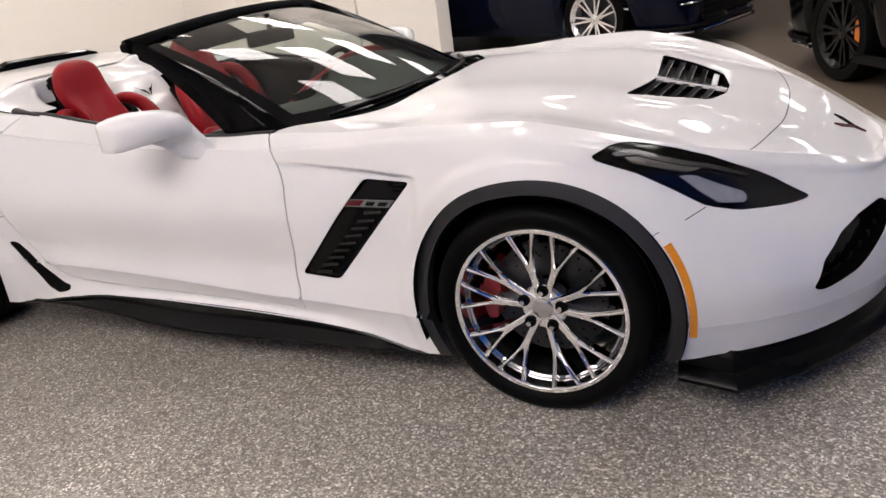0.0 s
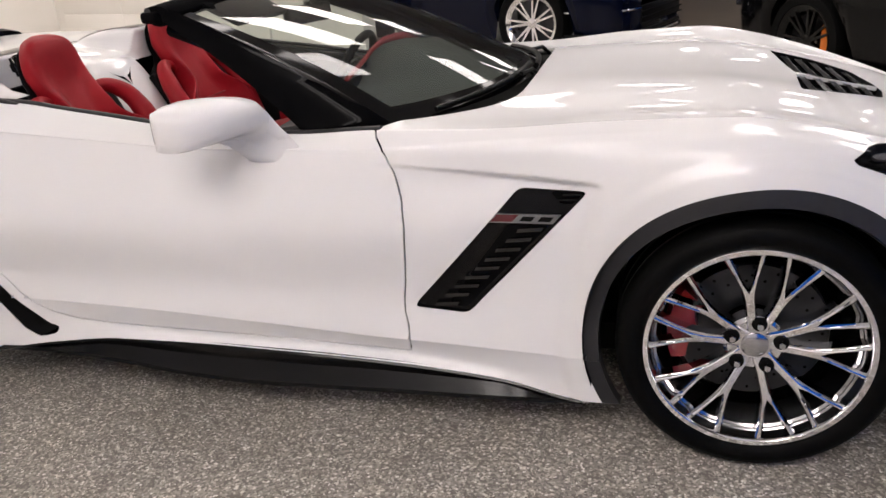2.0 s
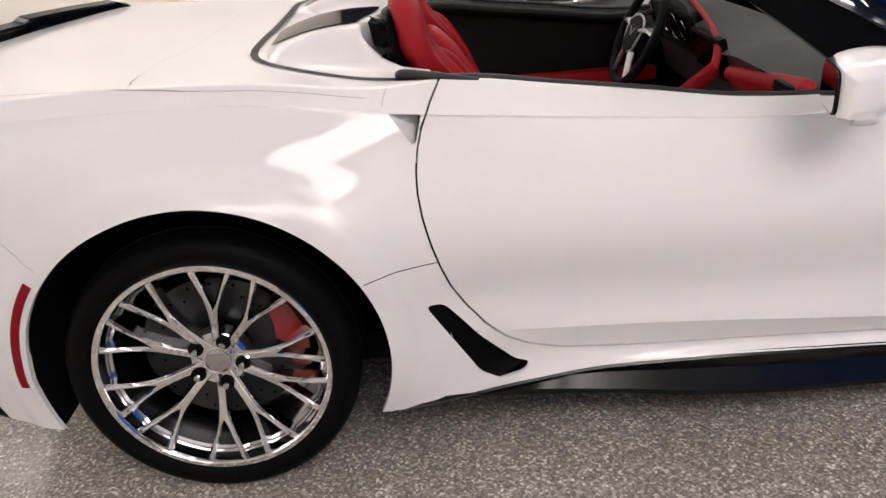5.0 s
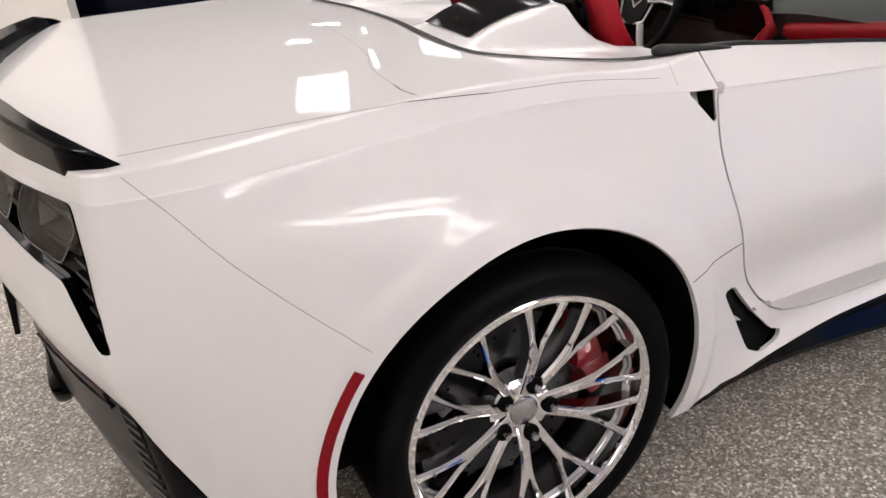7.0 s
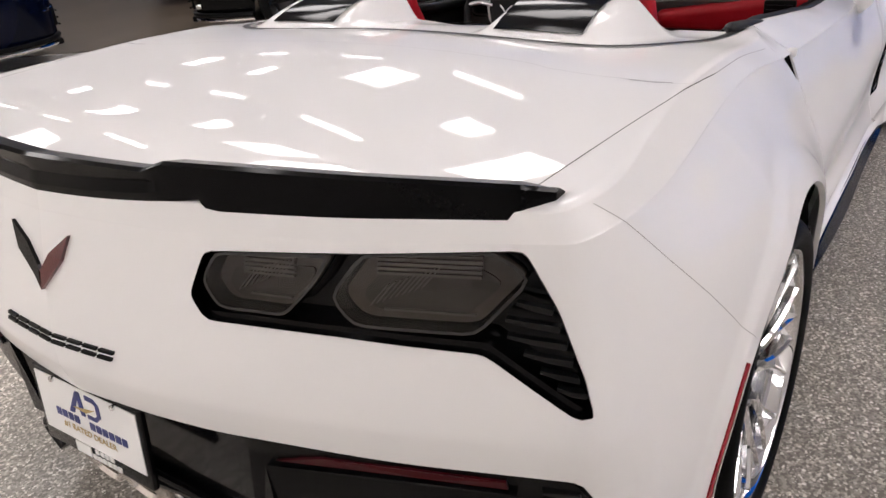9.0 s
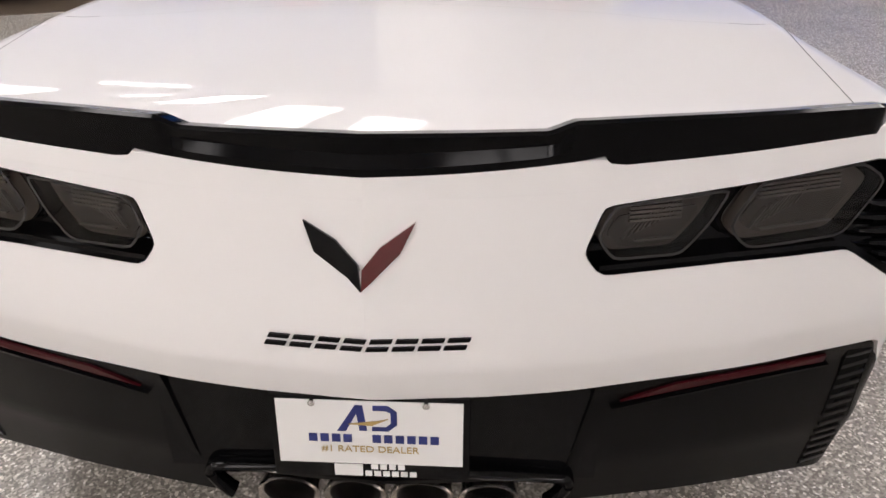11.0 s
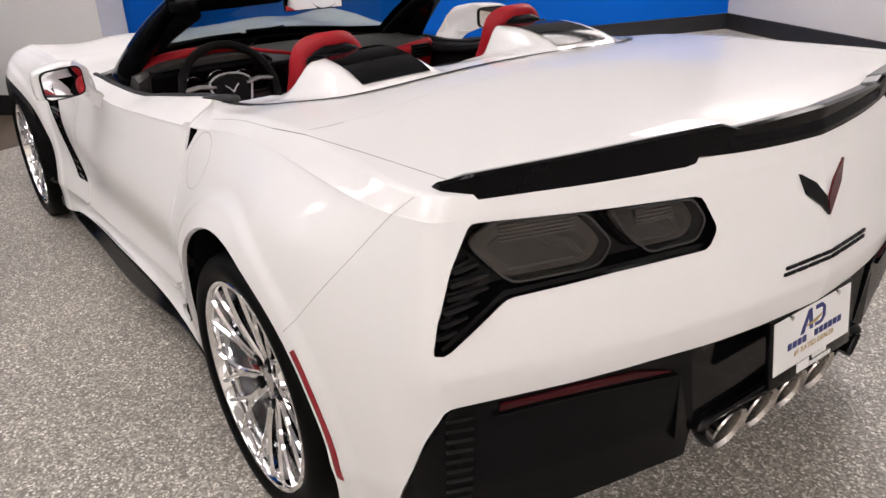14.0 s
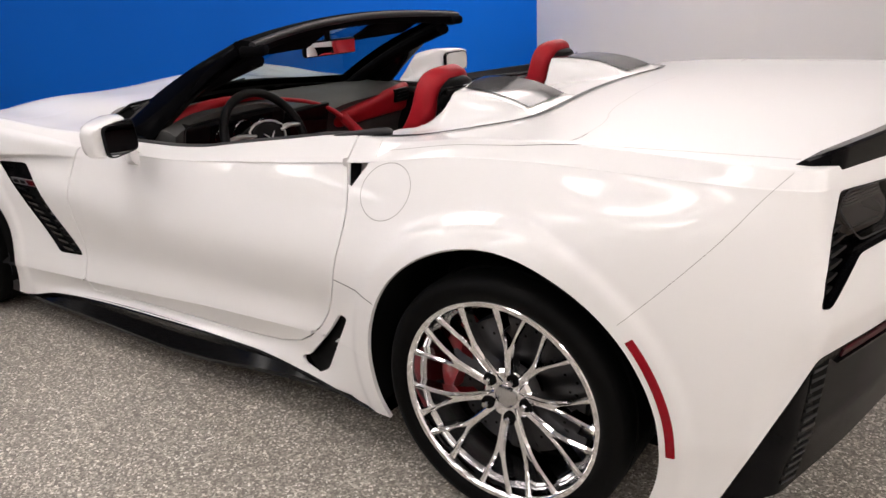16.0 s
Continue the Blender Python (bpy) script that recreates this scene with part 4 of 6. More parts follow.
# -- sills, front lip, underside, wheel housings --
sill_low = curve((-.97, .166), (-.7, .162), (-.42, .142), (-.2, .115), (.04, .102), (.6, .104), (.95, .112))
for s in (1, -1):
    def sill_ring(f, x, s=s):
        ya, za = float(LEVELS[0][0](x)), float(LEVELS[0][1](x))
        zb = min(float(sill_low(x)), za - .004)
        w = min(1, (za - zb) / .08)
        return [Vector((x, s * (ya - .004), za + .004)), Vector((x, s * (ya + .004), za - .006)), Vector((x, s * (ya - .012), (za + zb) / 2 + .01)), Vector((x, s * (ya + .012 * w), zb + .016)), Vector((x, s * (ya + .010 * w), zb + .002)), Vector((x, s * (ya - .05), zb)), Vector((x, s * (ya - .10), zb)), Vector((x, s * (ya - .10), za + .004))]
    sweep("side_skirt", [-.965 + 1.915 * k / 90 for k in range(91)], sill_ring, SKIRT, car, "gloss black side skirt", angle=30)

    # rocker crease on the door's foot
    def liner(cx, cz, r, name):
        bm = bmesh.new()
        ang = [radians(a) for a in range(-18, 200, 7)]
        rows = [[bm.verts.new((cx + r * math.cos(a), s * y, cz + r * math.sin(a))) for y in (.905, .60, .56)] for a in ang]
        for p, q in zip(rows, rows[1:]):
            for j in range(2):
                bm.faces.new((p[j], p[j + 1], q[j + 1], q[j]))
        bm.faces.new([p[2] for p in rows])
        return part(name, bm, DARK, car, "dark wheel housing")
    liner(HUB_F[0], HUB_F[1], R_FRONT + .004, "wheel_housing")
    liner(HUB_R[0], HUB_R[1], R_REAR + .004, "wheel_housing")


LIP = [(1.72, .835), (1.80, .850), (1.880, .868)] + smooth_line([(1.884, .866), (1.97, .785), (2.07, .69), (2.17, .56), (2.26, .41), (2.33, .22), (2.355, .08), (2.36, 0)], 2)
LIP = LIP + [(x, -y) for x, y in LIP[-2::-1]]


def lip_ring(f, k):
    """The front splitter, from one wheel round the nose to the other."""
    a, b = Vector((*LIP[max(k - 1, 0)], 0)), Vector((*LIP[min(k + 1, len(LIP) - 1)], 0))
    t = (b - a).normalized()
    n = Vector((t.y, -t.x, 0))
    if n.dot(Vector((*LIP[k], 0)) - Vector((.9, 0, 0))) < 0:
        n = -n
    e = min(k, len(LIP) - 1 - k)
    if e < 6:
        n = Vector((.12 + .10 * e, 1 if LIP[k][1] > 0 else -1, 0)).normalized()
    o = Vector((*LIP[k], 0))
    tuck = 1
    return [o + n * -.085 + Vector((0, 0, .205)), o + n * (-.050) + Vector((0, 0, .178)), o + n * -.040 * tuck + Vector((0, 0, .140)), o + n * -.008 + Vector((0, 0, .122)), o + Vector((0, 0, .112)), o + n * -.004 + Vector((0, 0, .100)), o + n * -.16 + Vector((0, 0, .105))]


sweep("front_splitter", list(range(len(LIP))), lip_ring, BUMPER, car, "black front splitter", angle=30)
# dark blocks added under and inside the shell to stop light coming through
bm = box(3.5, 1.30, .08, (.0, 0, .20))
part("underbody", bm, DARK, car)
for x, sx, sy, sz in ((1.80, .4, .9, .20), (-1.70, .5, .90, .22)):
    bm = box(sx, sy, sz, (x, 0, .40))
    part("light_stop", bm, DARK, car)
# nose emblem
badge("emblem", [[(2.09, .06), (2.115, .055), (2.15, .01), (2.185, -.004), (2.14, .004)]], over, BLACK, car, label="dark flag emblem")
badge("emblem", [[(2.09, -.06), (2.115, -.055), (2.15, -.01), (2.185, -.004), (2.14, -.004)]], over, SHADOWRED, car, label="dark red flag emblem")

# ---- wheels ----
def lathe(prof, seg=72):
    """A ring turned about the y axis from (radius, along) points."""
    bm = bmesh.new()
    rings = [[bm.verts.new((r * math.cos(2 * math.pi * k / seg), d, r * math.sin(2 * math.pi * k / seg))) for r, d in prof] for k in range(seg)]
    for k in range(seg):
        for j in range(len(prof) - 1):
            bm.faces.new((rings[k][j], rings[k][j + 1], rings[(k + 1) % seg][j + 1], rings[(k + 1) % seg][j]))
    return bm


def spoke_mesh(R, dish):
    """One forked spoke pointing up the z axis: two crowned arms that share a stem; its face leans in towards the hub."""
    k = R / .26
    bm = bmesh.new()

    def depth(r):
        return -.005 - dish * (1 - min(1, r / (R * .97))) ** 1.4
    fork, tip = .142 * k, .2475 * k
    outer = curve((.036, .0150), (.060, .0122), (.105 * k, .0118), (fork, .0150), (.165 * k, .0205), (tip, .0500 * k))
    for s in (1, -1):
        rings = []
        for i in range(23):
            z = .036 + (tip - .036) * i / 22
            xo = float(outer(z))
            xi = max(0, (z - fork) * .305)
            f = min(1, xi / .006)
            e = min(.0042, (xo - xi) * .3)
            d = depth(math.hypot((xi + xo) / 2, z))
            rings.append([bm.verts.new((s * x, d + v, z)) for x, v in ((max(0, xi - .002 * f), -.036), (xi, -.0075 * f), (xi + e * f, -.0012 * f), ((xi + xo) / 2, 0), (xo - e, -.0012), (xo, -.0075), (xo + .002, -.036))])
        for p, q in zip(rings, rings[1:]):
            for j in range(7):
                quad = (p[j], p[(j + 1) % 7], q[(j + 1) % 7], q[j])
                bm.faces.new(quad if s > 0 else quad[::-1])
        bm.faces.new(rings[0])
        bm.faces.new(list(reversed(rings[-1])))
    bmesh.ops.recalc_face_normals(bm, faces=bm.faces)
    return bm


def wheel(x, s, z, r_tyre, R, width, y_out, dish, cal_angle, turn):
    """A wheel with its brake; s: the car's side."""
    w = width
    rim = part("wheel", lathe([(R - .003, .001), (R + .001, -.003), (R + .001, -.012), (R - .006, -.036), (R - .022, -.038), (R - .0205, -.026), (R - .0175, -.010), (R - .016, -.002), (R - .013, .001), (R - .003, .001)], 96), CHROME, car, "chrome wheel with ten forked spokes")
    part("barrel", lathe([(R - .012, -.028), (R - .024, -.034), (R - .028, -.042), (R - .029, -.080), (R - .040, -.11), (R - .040, -w + .05), (R - .008, -w + .01), (R - .002, -w),
                          (R - .012, -w + .002), (R - .046, -w + .06), (R - .046, -.112), (R - .034, -.085), (R - .033, -.044), (R - .016, -.032), (R - .012, -.028)]), BARREL, rim, "chromed reflecting wheel barrel")
    rt = r_tyre
    part("tyre", lathe([(R - .006, -.010), (R + .004, .002), (R + .022, .010), (R + .036, .010), (rt - .014, .002), (rt - .005, -.010), (rt, -.030), (rt, -.06), (rt - .006, -.062), (rt - .006, -.070), (rt, -.072), (rt, -w / 2 + .006), (rt - .006, -w / 2 + .004), (rt - .006, -w / 2 - .004), (rt, -w / 2 - .006),
                                (rt, -w + .03), (rt - .012, -w), (R + .03, -w - .008), (R - .006, -w)], 96), RUBBER, rim, "black low-profile tyre")
    base = part("spoke", spoke_mesh(R, dish), CHROME, rim, "forked chrome spoke", angle=24)
    for k in range(10):
        o = base if k == 0 else new("spoke", base.data)
        o.parent = rim
        if k:
            o["label"] = "forked chrome spoke"
        o.rotation_euler = (0, radians(72 * (k // 2) + (15.6 if k % 2 else -15.6) + turn), 0)
    d0 = -.006 - dish * (1 - .045 / (R * .97)) ** 1.4
    part("hub", lathe([(0, d0 - .002), (.036, d0 - .001), (.040, d0 - .006), (.062, d0 - .004), (.070, d0 - .012), (.072, d0 - .05), (0, d0 - .05)], 40), CHROME, rim)
    part("centre_cap", lathe([(0, d0 + .006), (.022, d0 + .005), (.031, d0 + .001), (.033, d0 - .006)], 32), BARREL, rim, "grey metal centre cap")
    for k in range(5):
        a = radians(72 * k + turn)
        bm = bmesh.new()
        bmesh.ops.create_cone(bm, cap_ends=True, segments=6, radius1=.0095, radius2=.0075, depth=.024, matrix=Matrix.Translation((.058 * math.sin(a), d0 + .012, .058 * math.cos(a))) @ Matrix.Rotation(-math.pi / 2, 4, "X"))
        part("lug_nut", bm, BARREL, rim, "dark chrome lug nut")
        # a flat dark disc for the shade in the nut's recess
        part("lug_shade", lathe([(0, .0), (.0165, .0), (.018, -.006)], 20), DARK, rim).location = (.058 * math.sin(a), d0 + .0085, .058 * math.cos(a))
    part("brake_disc", lathe([(.07, -.115), (.10, -.110), (R - .085, -.110), (R - .082, -.116), (R - .082, -.140), (.07, -.140)], 64), STEEL, rim, "drilled steel brake disc")
    for ring, rr in ((20, R - .10), (20, R - .125)):
        for k in range(ring):
            a = 2 * math.pi * (k + .5 * (rr < R - .11)) / ring
            bm = bmesh.new()
            bmesh.ops.create_circle(bm, cap_ends=True, segments=8, radius=.004, matrix=Matrix.Translation((rr * math.cos(a), -.1092, rr * math.sin(a))) @ Matrix.Rotation(math.pi / 2, 4, "X"))
            part("hole", bm, DARK, rim)
    bm = bmesh.new()
    secs = []
    for k in range(13):
        a = radians(cal_angle - 28 + 56 * k / 12)
        e = 1 - .25 * abs(k - 6) / 6
        secs.append([bm.verts.new((r * math.cos(a), d, r * math.sin(a))) for r, d in ((R - .060, -.155), (R - .060, -.075 - .02 * (1 - e)), (R - .085, -.062 - .02 * (1 - e)), (R - .128 * e, -.066), (R - .133 * e, -.095), (R - .133 * e, -.155))])
    for p, q in zip(secs, secs[1:]):
        for j in range(6):
            bm.faces.new((p[j], p[(j + 1) % 6], q[(j + 1) % 6], q[j]))
    bm.faces.new(secs[0])
    bm.faces.new(list(reversed(secs[-1])))
    part("brake_caliper", bm, REDCAL, rim, "red painted brake caliper")
    rim.location = (x, s * y_out, z)
    if s < 0:
        rim.rotation_euler = (0, 0, math.pi)
    return rim


for s in (1, -1):
    wheel(1.355, s, .322, .322, .2588, .265, .918, .040, 172 if s > 0 else 8, -6)
    wheel(-1.355, s, .332, .334, .2715, .315, .928, .055, 15 if s > 0 else 165, -24)

# ---- windscreen, cowl and frame ----
def ws_base(u):
    return Vector((.728 - .293 * abs(u) ** 2.3, .655 * u, .832 - .030 * u * u))


def ws_head(u):
    return Vector((-.165 - .065 * u * u, .572 * u, 1.158 - .036 * u * u))


def ws(u, v):
    p = ws_base(u).lerp(ws_head(u), v)
    return p + Vector((.35, 0, .93)) * (.035 * math.sin(math.pi * v) * (1 - .35 * u * u))


bm = bmesh.new()
g = [[bm.verts.new(ws(-1 + 2 * i / 40, j / 16)) for i in range(41)] for j in range(17)]
for j in range(16):
    for i in range(40):
        bm.faces.new((g[j][i], g[j][i + 1], g[j + 1][i + 1], g[j + 1][i]))
wsg = part("windscreen", bm, WINDGLASS, car, "clear raked windscreen")
wsg.visible_shadow = False
for s in (1, -1):
    # pillar: a broad black band from the glass edge down to the door's front corner
    low_x, low_z = curve((0, .20), (.35, .075), (.70, -.085), (1, -.232)), curve((0, .788), (.35, .893), (.70, 1.010), (1, 1.098))

    def pillar_ring(f, v, s=s):
        g = ws(1.0, max(0, v))
        a = Vector((g.x + .012, g.y + .004, g.z + .003))
        l = Vector((float(low_x(v)), .688 - .082 * v, float(low_z(v))))
        m = a.lerp(l, .45) + Vector((.012, .016, .016))
        q = [a, a.lerp(m, .5) + Vector((.004, .007, .007)), m, m.lerp(l, .6) + Vector((.002, .004, .003)), l, l + Vector((.004, -.030, -.004)), a.lerp(l, .5) + Vector((-.01, -.05, -.03)), a + Vector((-.01, -.03, -.012))]
        return [Vector((p.x, s * p.y, p.z)) for p in q]
    sweep("windscreen_pillar", [-.04 + 1.04 * k / 24 for k in range(25)], pillar_ring, PILLARM, car, "gloss black windscreen pillar", angle=50)
    tube("pillar_trim", [tuple(ws(s * .935, .02 + .93 * k / 10) + Vector((-.05, 0, -.040))) for k in range(11)], .033, FABRIC, car, "black fabric pillar trim", flat=(1.2, .8))
    # frit band along the glass edge
    bm = bmesh.new()
    rows = [[bm.verts.new(ws(s * u, .02 + .96 * j / 12) + Vector((0, 0, .0025))) for u in (.93, .965, 1.0)] for j in range(13)]
    for p, q in zip(rows, rows[1:]):
        for j in range(2):
            bm.faces.new((p[j], p[j + 1], q[j + 1], q[j]))
    part("glass_border", bm, BLACK, car, "black glass border")
tube("header_rail", [tuple(ws_head(-1.04 + 2.08 * k / 30) + Vector((-.012, 0, -.006))) for k in range(31)], lambda f: .034 + .006 * abs(2 * f - 1) ** 4, FABRIC, car, "black header rail of the windscreen", flat=(1.25, .75))
tube("header_seal", [tuple(ws_head(-1.03 + 2.06 * k / 30) + Vector((-.048, 0, .004))) for k in range(31)], .013, SEAL, car, "rubber roof seal")
for s in (1, -1):
    bm = box(.085, .055, .034, (0, 0, 0), .015, seg=3)
    bm.transform(Matrix.Translation(ws_head(s * 1.00) + Vector((-.040, 0, -.014))) @ Matrix.Rotation(radians(25 * s), 4, "Z"))
    part("roof_catch", bm, FABRIC, car, "black roof catch cover")
    bm = box(.16, .34, .018, (0, 0, 0), .008)
    bm.transform(Matrix.Translation((-.14, s * .30, 1.105)) @ Matrix.Rotation(radians(28), 4, "Y"))
    part("sun_visor", bm, FABRIC, car, "black sun visor")
# cowl between hood and glass
bm = bmesh.new()
rows = []
for k in range(41):
    u = -1 + k / 20
    b = ws_base(u)
    yo = .69 * u
    xo = float(np.interp(abs(yo), [0, .1, .25, .40, .50, .56, .672, .70], [.78, .78, .78, .765, .71, .65, .455, .43]))
    zo = over(xo + .02, yo)[0].z - .022
    rows.append([bm.verts.new((b.x - .06, b.y, b.z - .005)), bm.verts.new((b.x + .012, b.y, b.z - .002)), bm.verts.new(((b.x + xo) / 2, (b.y + yo) / 2, min(b.z, zo) - .012)), bm.verts.new((xo + .02, yo, zo))])
for p, q in zip(rows, rows[1:]):
    for j in range(3):
        bm.faces.new((p[j], p[j + 1], q[j + 1], q[j]))
part("cowl", bm, DARK, car, "black plastic cowl under the windscreen")
for y0, y1 in ((-.56, -.04), (-.02, .48)):
    line = []
    for k in range(13):
        y = y0 + (y1 - y0) * k / 12
        b = ws_base(y / .655)
        line.append((b.x + .010 - .02 * k / 12, y, b.z + .016 + .012 * k / 12))
    wi = tube("wiper", line, lambda f: .008 + .002 * math.sin(math.pi * f), SATIN, car, "black wiper blade")
    b = ws_base((y1 - .16) / .655)
    tube("wiper_arm", [(b.x + .05, y1 - .02, b.z - .012), (b.x + .03, y1 - .08, b.z + .022), (b.x + .012, y1 - .2, b.z + .030)], .007, SATIN, wi)
# black band at the foot of the glass
bm = bmesh.new()
rows = [[bm.verts.new(ws(-1 + k / 20, v) + Vector((0, 0, .0025))) for v in (-.02, .03, .055 + .05 * abs(-1 + k / 20) ** 4)] for k in range(41)]
for p, q in zip(rows, rows[1:]):
    for j in range(2):
        bm.faces.new((p[j], p[j + 1], q[j + 1], q[j]))
part("glass_border", bm, BLACK, car, "black glass border")

# ---- belt seals and tonneau ----
FX = GRID[BAND - 1]
def belt(x):
    i = int(np.argmin(np.abs(FX[:, 0] - x)))
    return Vector((x, FX[i, 1], FX[i, 2]))


for s in (1, -1):
    pts = [belt(.43 - 1.22 * k / 40) for k in range(41)]
    tube("belt_seal", [(p.x, s * (p.y - .018), p.z + .001) for p in pts], .009, SEAL, car, "black rubber belt seal", flat=(1.3, .8))
    tube("door_top", [(p.x, s * (p.y - .055), p.z - .030) for p in pts], .026, TRIM, car, "black padded door top", flat=(1.2, .8))
    # inner door skin
    bm = bmesh.new()
    rows = [[bm.verts.new((p.x, s * y, z)) for y, z in ((p.y - .05, p.z - .02), (.675, .70), (.655, .62), (.665, .45), (.69, .25))] for p in pts]
    for p, q in zip(rows, rows[1:]):
        for j in range(4):
            bm.faces.new((p[j], p[j + 1], q[j + 1], q[j]))
    part("door_lining", bm, TRIM, car, "black door lining")
    bm = box(.62, .07, .055, (-.22, s * .640, .560), .02)
    part("armrest", bm, LEATHER, car, "red leather armrest")
    bm = box(.10, .012, .03, (.20, s * .640, .69), .005)
    part("door_release", bm, SILVER, car)
rear_line = [(x, y) for x, y in COCK if x < -.80 and y > -.05]
for s in (1, -1):
    seam([(x, y * s) for x, y in rear_line], over, .019, TONSEAL, "tonneau_seal", lift=.0025, label="grey rubber tonneau seal")

XR = curve((0, -1.225), (.15, -1.226), (.30, -1.236), (.46, -1.240), (.55, -1.212), (.612, -1.14), (.652, -1.03), (.688, -.87))


FAIRING = curve((0, 0), (.03, .010), (.08, .032), (.15, .057), (.22, .075), (.28, .085), (.34, .090))


def hump(x, y):
    a = abs(y)
    across = np.clip((a - .165) / .07, 0, 1) * np.clip((.575 - a) / .105, 0, 1)
    across = across * across * (3 - 2 * across)
    along = float(FAIRING(min(.34, max(0, x - float(XR(a))))))
    return along * float(across)


def front_x(y):
    """Where the fairings end, further back towards the sides."""
    w = min(1, max(0, (abs(y) - .26) / .20))
    return -.915 - .052 * w * w * (3 - 2 * w)


def ton(x, y):
    z = over(max(x, -1.262), max(-.69, min(.69, y)))[0].z
    return Vector((x, y, z - .004 + hump(x, y) - .02 * max(0, 1 - abs(y) / .16) * np.clip((x + 1.1) / .25, 0, 1)))


V, F = [], []
nx, ny = 28, 96
for j in range(ny + 1):
    y = -.69 + 1.38 * j / ny
    x0, x1 = float(XR(abs(y))), front_x(y)
    x1 = max(x1, x0 + .005)
    for i in range(nx + 1):
        V.append(ton(x0 + (x1 - x0) * i / nx, y))
    p = V[-1]
    g = float(np.clip((abs(y) - .475) / .05, 0, 1))
    reach = front_x(0) - front_x(y)
    for dx, frac in ((.006, .96), (.014, .80), (.030, .48), (.060, .17), (.110, .0)):
        V.append(Vector((p.x + dx * (.16 + .84 * g) + reach * g * (1 - frac), y, .890 + (p.z - .890) * (frac if g > .5 else frac * .9))))
m = nx + 6
F = [(j * m + i, j * m + i + 1, (j + 1) * m + i + 1, (j + 1) * m + i) for j in range(ny) for i in range(m - 1)]
tonneau = raw("tonneau_panel", V, [tuple(reversed(f)) for f in F], WHITE, car, "white tonneau panel with two fairings")
for s in (1, -1):
    V = []
    for j in range(15):
        for i in range(15):
            y = .452 - .012 * i / 14 - (.215 - .005 * i / 14) * j / 14
            V.append(ton(-1.195 + (front_x(y) - .012 + 1.195) * i / 14, s * y) + Vector((0, 0, .004)))
    raw("fairing_glass", V, [(j * 15 + i, j * 15 + i + 1, (j + 1) * 15 + i + 1, (j + 1) * 15 + i) for j in range(14) for i in range(14)], PILLARM, tonneau, "gloss black fairing insert")
    # the opening: a dark block paints its shaded hollow, in a black rim
    MM = Matrix.Translation((-.934, s * .398, .966)) @ Matrix.Rotation(radians(-24 * s), 4, "Z") @ Matrix.Rotation(radians(-12), 4, "Y")
    bm = box(.016, .132, .062, (0, 0, 0))
    bmesh.ops.bevel(bm, geom=[e for e in bm.edges if abs((e.verts[0].co - e.verts[1].co).x) > .004], offset=.018, segments=5, affect="EDGES")
    bm.transform(MM)
    part("fairing_mouth", bm, DARK, tonneau, "dark block for the shaded fairing opening")
    ring = rounded([(.067, .032), (-.067, .032), (-.067, -.032), (.067, -.032)], .018)
    tube("mouth_rim", [tuple(MM @ Vector((.009, u, v))) for u, v in ring], .0045, BLACK, tonneau, "gloss black opening rim", sides=8, closed=True)
    tube("belt_corner", smooth_line([(-.885, s * .668, .914), (-.85, s * .678, .914), (-.78, s * .690, .906), (-.70, s * .698, .892)], 2), lambda f: (.019 - .011 * f) * min(1, .35 + 3 * f), SEAL, car, "black trim behind the door", flat=(1, .8))
# the white fall between the seats
V, F = [], []
fall = [(-.940, .917), (-.905, .908), (-.86, .868), (-.81, .80), (-.76, .71), (-.72, .61), (-.69, .50)]
fall = smooth_line(fall, 1)
for x, z in fall:
    w = .170 - .045 * (x + .940) / .25
    V += [Vector((x, -w - .02, z - .05)), Vector((x, -w, z - .006)), Vector((x, -w * .6, z)), Vector((x, 0, z + .002)), Vector((x, w * .6, z)), Vector((x, w, z - .006)), Vector((x, w + .02, z - .05))]
F = [(7 * k + j, 7 * k + j + 1, 7 * k + j + 8, 7 * k + j + 7) for k in range(len(fall) - 1) for j in range(6)]
raw("waterfall_panel", V, F, WHITE, car, "white painted panel falling between the seats")
bm = bmesh.new()
for sgn in (1, -1):
    q = [(0, -.035), (sgn * .02, -.01), (sgn * .062, .03), (sgn * .035, .01), (sgn * .012, .002)]
    vs = [bm.verts.new(Vector((-.842, 0, .845)) + Vector((-.032 * v / .05, u, .043 * v / .05)) + Vector((.010, 0, .008))) for u, v in q]
    bm.faces.new(vs)
part("emblem", bm, BLACK, car, "dark flag emblem", smooth=False)

# ---- cabin ----
bm = box(1.75, 1.36, .03, (-.05, 0, .235))
part("cabin_floor", bm, FABRIC, car, "black carpet")
bm = box(.03, 1.36, .70, (-.93, 0, .55))
part("bulkhead", bm, FABRIC, car)
bm = box(.03, 1.36, .55, (.80, 0, .50))
part("firewall", bm, FABRIC, car)


def dash_ring(f, y):
    hood = .085 * math.exp(-((y - .40) / .27) ** 4)
    dip = .02 * math.exp(-((y + .05) / .12) ** 2)
    c = .10 * (abs(y) / .68) ** 2
    return [Vector((.66 - c * 2.2, y, .80)), Vector((.45 - c, y, .815)), Vector((.26, y, .825 + hood * .7 - dip)), Vector((.10, y, .805 + hood - dip)), Vector((.065, y, .79 + hood - dip)), Vector((.085, y, .765)), Vector((.12, y, .66)), Vector((.14, y, .58)), Vector((.30, y, .45)), Vector((.70, y, .45))]


